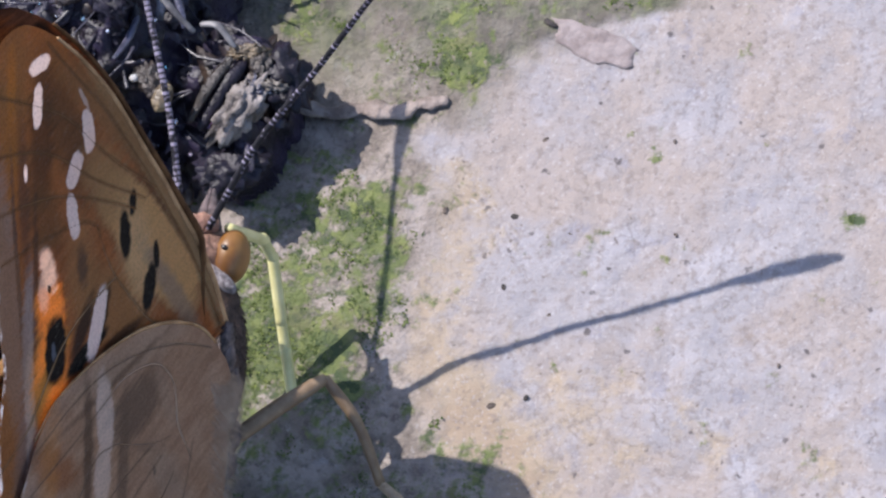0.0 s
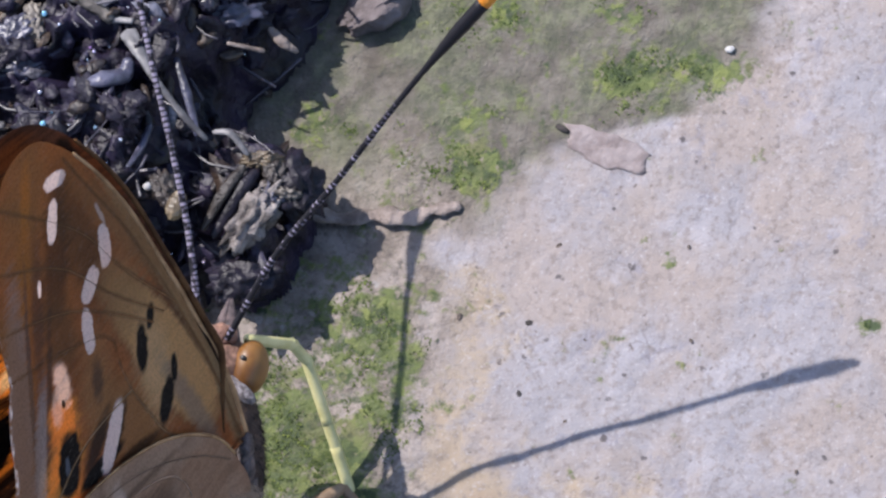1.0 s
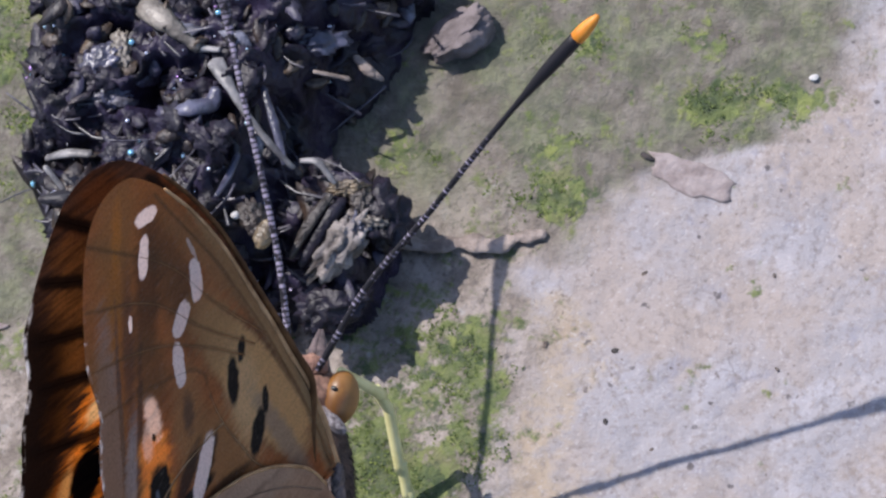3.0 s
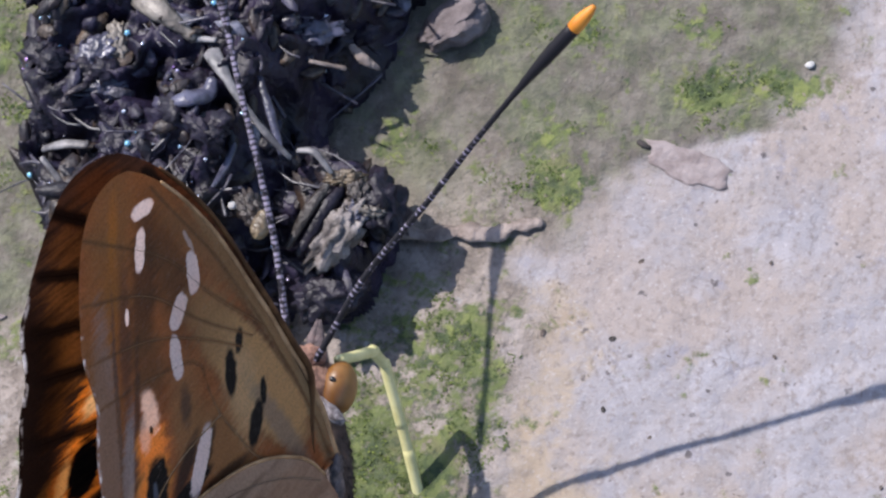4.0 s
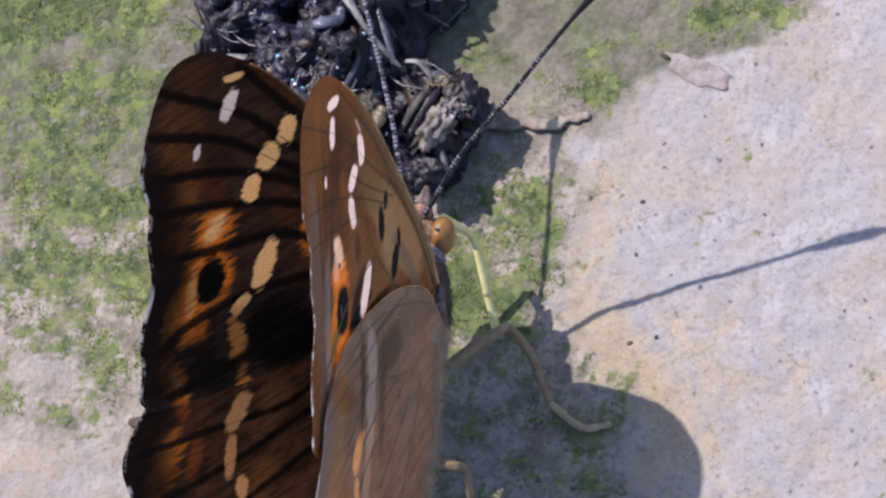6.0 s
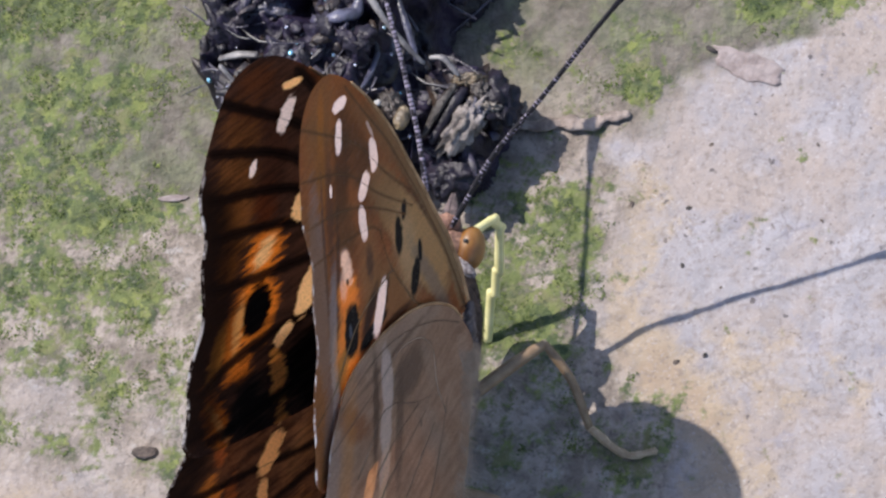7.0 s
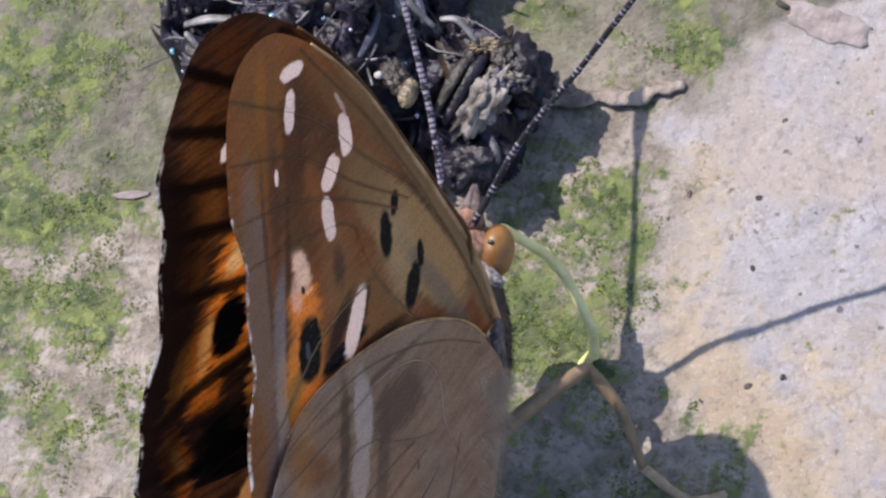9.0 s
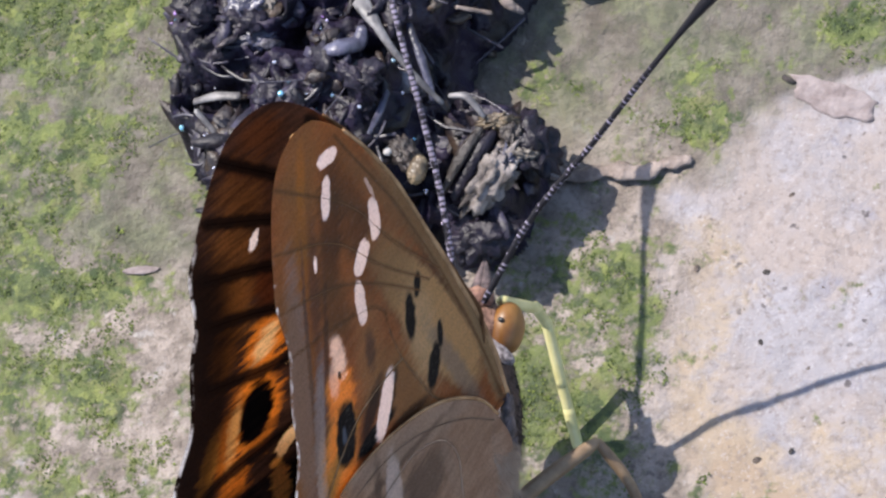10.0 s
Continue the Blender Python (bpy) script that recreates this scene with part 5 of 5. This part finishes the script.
    build_leg(bf, (-11.0, -13.7, 5.2), (-14.6, -11.2, 4.2), (-17.2, -14.0, 0.45), (-20.6, -15.0, 0.22), (-19.0, -14.9, 0.25))
    build_leg(bf, (-11.0, -17.2, 4.6), (-13.8, -18.4, 3.4), (-15.6, -21.6, 0.45), (-18.2, -23.2, 0.22), (-17.0, -22.8, 0.25))
    return bf, wings


M_CREAM_RED = plain("reddish_scales", (0.08234, 0.03602, 0.02573), (0.2365, 0.1237, 0.08715), 1.6, 0.8, 0.2)
M_PALP = plain("mauve_scales", (0.02573, 0.01801, 0.02058), (0.1237, 0.08715, 0.08715), 1.8, 0.75, 0.15)
BUTTERFLY, WINGS = build_butterfly()

# the proboscis: a short base, a long shaft and a bent end
SNOUT = Vector((-10.35, -4.75, 9.2))
BASE_LEN, SHAFT_LEN, END_LEN = 4.2, 4.7, 3.9


CUT = 0.8


def tongue_part(name, length, r0, r1):
    """A piece of the sucking tube; it runs a little into its neighbours."""
    bm = bmesh.new()
    tube(bm, [(-0.2 + (length + 0.4) * k / 10, 0, 0) for k in range(11)], [r0 + (r1 - r0) * k / 10 for k in range(11)], 12)
    return part(name, bm, M_TONGUE, BUTTERFLY, "yellow-green proboscis")


TONGUE_BASE = tongue_part("proboscis_base", BASE_LEN - CUT, 0.25, 0.27)
TONGUE_ELBOW = tongue_part("proboscis_bend", 1.30, 0.262, 0.262)
TONGUE = tongue_part("proboscis", SHAFT_LEN - 2 * CUT, 0.27, 0.275)
TONGUE_KNEE = tongue_part("proboscis_bend", 1.45, 0.264, 0.264)
TONGUE_END = tongue_part("proboscis_end", END_LEN - CUT, 0.275, 0.26)


# ---- motion of the parts ----
RIGHT_ANGLE = [(0, -13.3), (0.5, -13.8), (1, -16), (1.5, -14), (2, -15), (2.5, -17), (4, -18), (4.5, -18.5), (5, -16.8), (5.3, -14), (5.5, -3.3), (5.6, -2),
               (5.9, -7), (6.2, -12.4), (7.3, -13), (7.5, -13.8), (8, -18.5), (8.5, -17.3), (9, -23.3), (9.5, -20), (10, -17.8)]
LEFT_ANGLE = [(0, -29), (1, -30), (2.5, -32), (4, -33), (4.5, -32.5), (5, -34.3), (5.3, -37), (5.5, -56.2), (5.6, -58), (5.9, -57), (6.0, -55.5), (6.2, -45), (7.3, -37.5), (7.5, -37),
              (8, -38.1), (8.5, -37.4), (9, -41.2), (9.5, -37.6), (10, -37)]
# the left wings also yaw (first) and sweep forward (second) a little as they close
LEFT_TURN = [(0, -8, 3), (4.5, -8, 3), (5, -7.2, 2.7), (5.5, -0.7, 0), (6.0, -4, 0), (6.2, -5.7, 1.9), (7.3, -6.2, 2.4), (8, -6.9, 3.1), (10, -7.5, 2.7)]
# elbow and tip of the proboscis on the way
TONGUE_WAY = [
(0.0, (-9.8, -3.9, 5.3), (-9.5, -7.8, 1.6), (-9.3, -9.5, 0.1)),
    (0.3, (-9.2, -3.0, 6.1), (-8.7, -7.2, 1.8), (-8.6, -8.9, 0.1)),
    (0.5, (-8.9, -3.2, 5.8), (-8.1, -6.9, 1.8), (-7.8, -8.5, 0.1)),
    (0.8, (-8.2, -2.5, 5.7), (-7.6, -6.4, 1.7), (-7.3, -8.1, 0.1)),
    (1.0, (-9.1, -3.6, 5.4), (-7.9, -7.2, 1.7), (-7.4, -8.7, 0.1)),
    (1.3, (-8.8, -2.5, 6.0), (-8.3, -6.5, 1.8), (-8.0, -8.2, 0.1)),
    (1.5, (-9.0, -3.5, 5.4), (-7.9, -7.0, 1.7), (-7.4, -8.5, 0.1)),
    (1.8, (-9.2, -4.9, 5.0), (-8.3, -8.3, 1.5), (-7.9, -9.7, 0.1)),
    (2.0, (-9.4, -3.9, 5.2), (-8.4, -8.0, 1.6), (-8.0, -9.8, 0.1)),
    (2.2, (-9.3, -4.5, 4.6), (-8.1, -7.5, 1.4), (-7.7, -8.8, 0.1)),
    (2.5, (-9.1, -4.0, 4.8), (-8.4, -6.4, 1.5), (-8.1, -7.4, 0.1)),
    (2.7, (-9.5, -4.9, 4.6), (-9.0, -7.4, 1.4), (-8.8, -8.5, 0.1)),
    (3.8, (-8.7, -2.5, 6.2), (-8.4, -6.4, 1.9), (-8.2, -8.0, 0.1)),
    (4.0, (-9.6, -2.9, 5.3), (-8.7, -6.4, 1.6), (-8.4, -7.9, 0.1)),
    (4.2, (-9.7, -4.6, 4.4), (-7.4, -6.6, 2.0), (-7.6, -8.4, 0.1)),
    (4.5, (-9.5, -4.4, 4.6), (-6.8, -7.1, 2.0), (-7.7, -8.8, 0.1)),
    (4.8, (-9.4, -3.6, 4.8), (-9.0, -6.7, 1.5), (-8.8, -8.1, 0.1)),
    (5.0, (-9.2, -4.9, 4.3), (-8.5, -7.6, 1.3), (-8.2, -8.8, 0.1)),
    (5.2, (-9.3, -4.2, 4.7), (-8.7, -7.4, 1.4), (-8.5, -8.9, 0.1)),
    (5.5, (-9.3, -4.3, 4.6), (-8.5, -7.2, 1.4), (-8.2, -8.5, 0.1)),
    (5.7, (-8.9, -3.5, 4.6), (-8.3, -6.5, 1.4), (-8.0, -7.8, 0.1)),
    (6.0, (-9.3, -4.4, 4.6), (-8.6, -7.6, 1.4), (-8.3, -8.9, 0.1)),
    (6.2, (-9.0, -5.2, 4.4), (-8.7, -7.5, 2.0), (-9.4, -10.1, 0.1)),
    (7.3, (-9.8, -3.0, 7.6), (-10.4, -5.4, 4.0), (-10.6, -6.4, 2.5)),
    (7.5, (-10.2, -5.5, 4.4), (-10.4, -7.4, 1.4), (-10.4, -8.2, 0.1)),
    (7.6, (-10.0, -2.0, 6.4), (-10.5, -6.4, 2.0), (-10.7, -8.2, 0.1)),
    (7.7, (-9.2, -5.6, 4.4), (-9.1, -6.8, 2.0), (-10.4, -8.0, 0.1)),
    (8.0, (-9.1, -5.4, 4.4), (-8.4, -7.3, 2.0), (-9.0, -8.9, 0.1)),
    (8.3, (-8.7, -2.8, 6.2), (-8.0, -6.8, 1.9), (-7.7, -8.5, 0.1)),
    (8.5, (-9.6, -4.4, 4.6), (-7.2, -7.0, 2.0), (-7.8, -8.2, 0.1)),
    (8.6, (-9.5, -2.0, 6.3), (-8.8, -6.0, 1.9), (-8.5, -7.7, 0.1)),
    (9.0, (-8.4, -4.9, 4.6), (-6.8, -7.6, 2.0), (-7.6, -8.5, 0.1)),
    (9.5, (-9.5, -3.7, 5.2), (-8.4, -7.2, 1.6), (-7.9, -8.7, 0.1)),
    (10.0, (-9.4, -3.9, 5.3), (-8.7, -7.4, 1.6), (-8.4, -8.8, 0.1)),
]


def wing_pose(deg, twist=0.0, sweep=0.0):
    a, w, v = radians(deg), radians(twist), radians(sweep)
    out = (math.sin(a) * SIDE + math.cos(a) * RISE).normalized()
    fore = (math.cos(w) * AXIS + math.sin(w) * out.cross(AXIS)).normalized()
    fore, out = math.cos(v) * fore - math.sin(v) * out, math.cos(v) * out + math.sin(v) * fore
    m = Matrix((fore, out, fore.cross(out))).transposed().to_4x4()
    m.translation = (HINGE - BASE) * U
    return m


def rod_pose(a, b):
    m = frame_of(Vector(b) - Vector(a)).to_4x4()
    m.translation = (Vector(a) - BASE) * U
    return m


def motions():
    for side, rows in (("R", RIGHT_ANGLE), ("L", LEFT_ANGLE)):
        for wing in WINGS[side]:
            turns = [[np.interp(t, [k[0] for k in LEFT_TURN], [k[c] for k in LEFT_TURN]) if side == "L" else 0.0 for c in (1, 2)] for t, a in rows]
            walk(wing, [(t, wing_pose(a, *turn)) for (t, a), turn in zip(rows, turns)])
    ways = {ob: [] for ob in (TONGUE_BASE, TONGUE_ELBOW, TONGUE, TONGUE_KNEE, TONGUE_END)}
    for t, e, j, p in TONGUE_WAY:
        e, j, p = Vector(e), Vector(j), Vector(p)
        d1 = (e - SNOUT).normalized()
        d2 = (j - e).normalized()
        joint = e + d2 * SHAFT_LEN
        d3 = (p - joint).normalized()
        ways[TONGUE_BASE].append((t, rod_pose(e - d1 * BASE_LEN, e)))
        ways[TONGUE_ELBOW].append((t, rod_pose(e - d1 * CUT, e + d2 * CUT)))
        ways[TONGUE].append((t, rod_pose(e + d2 * CUT, joint)))
        ways[TONGUE_KNEE].append((t, rod_pose(joint - d2 * CUT, joint + d3 * CUT)))
        ways[TONGUE_END].append((t, rod_pose(joint + d3 * CUT, p)))
    for ob, rows in ways.items():
        walk(ob, rows)


motions()
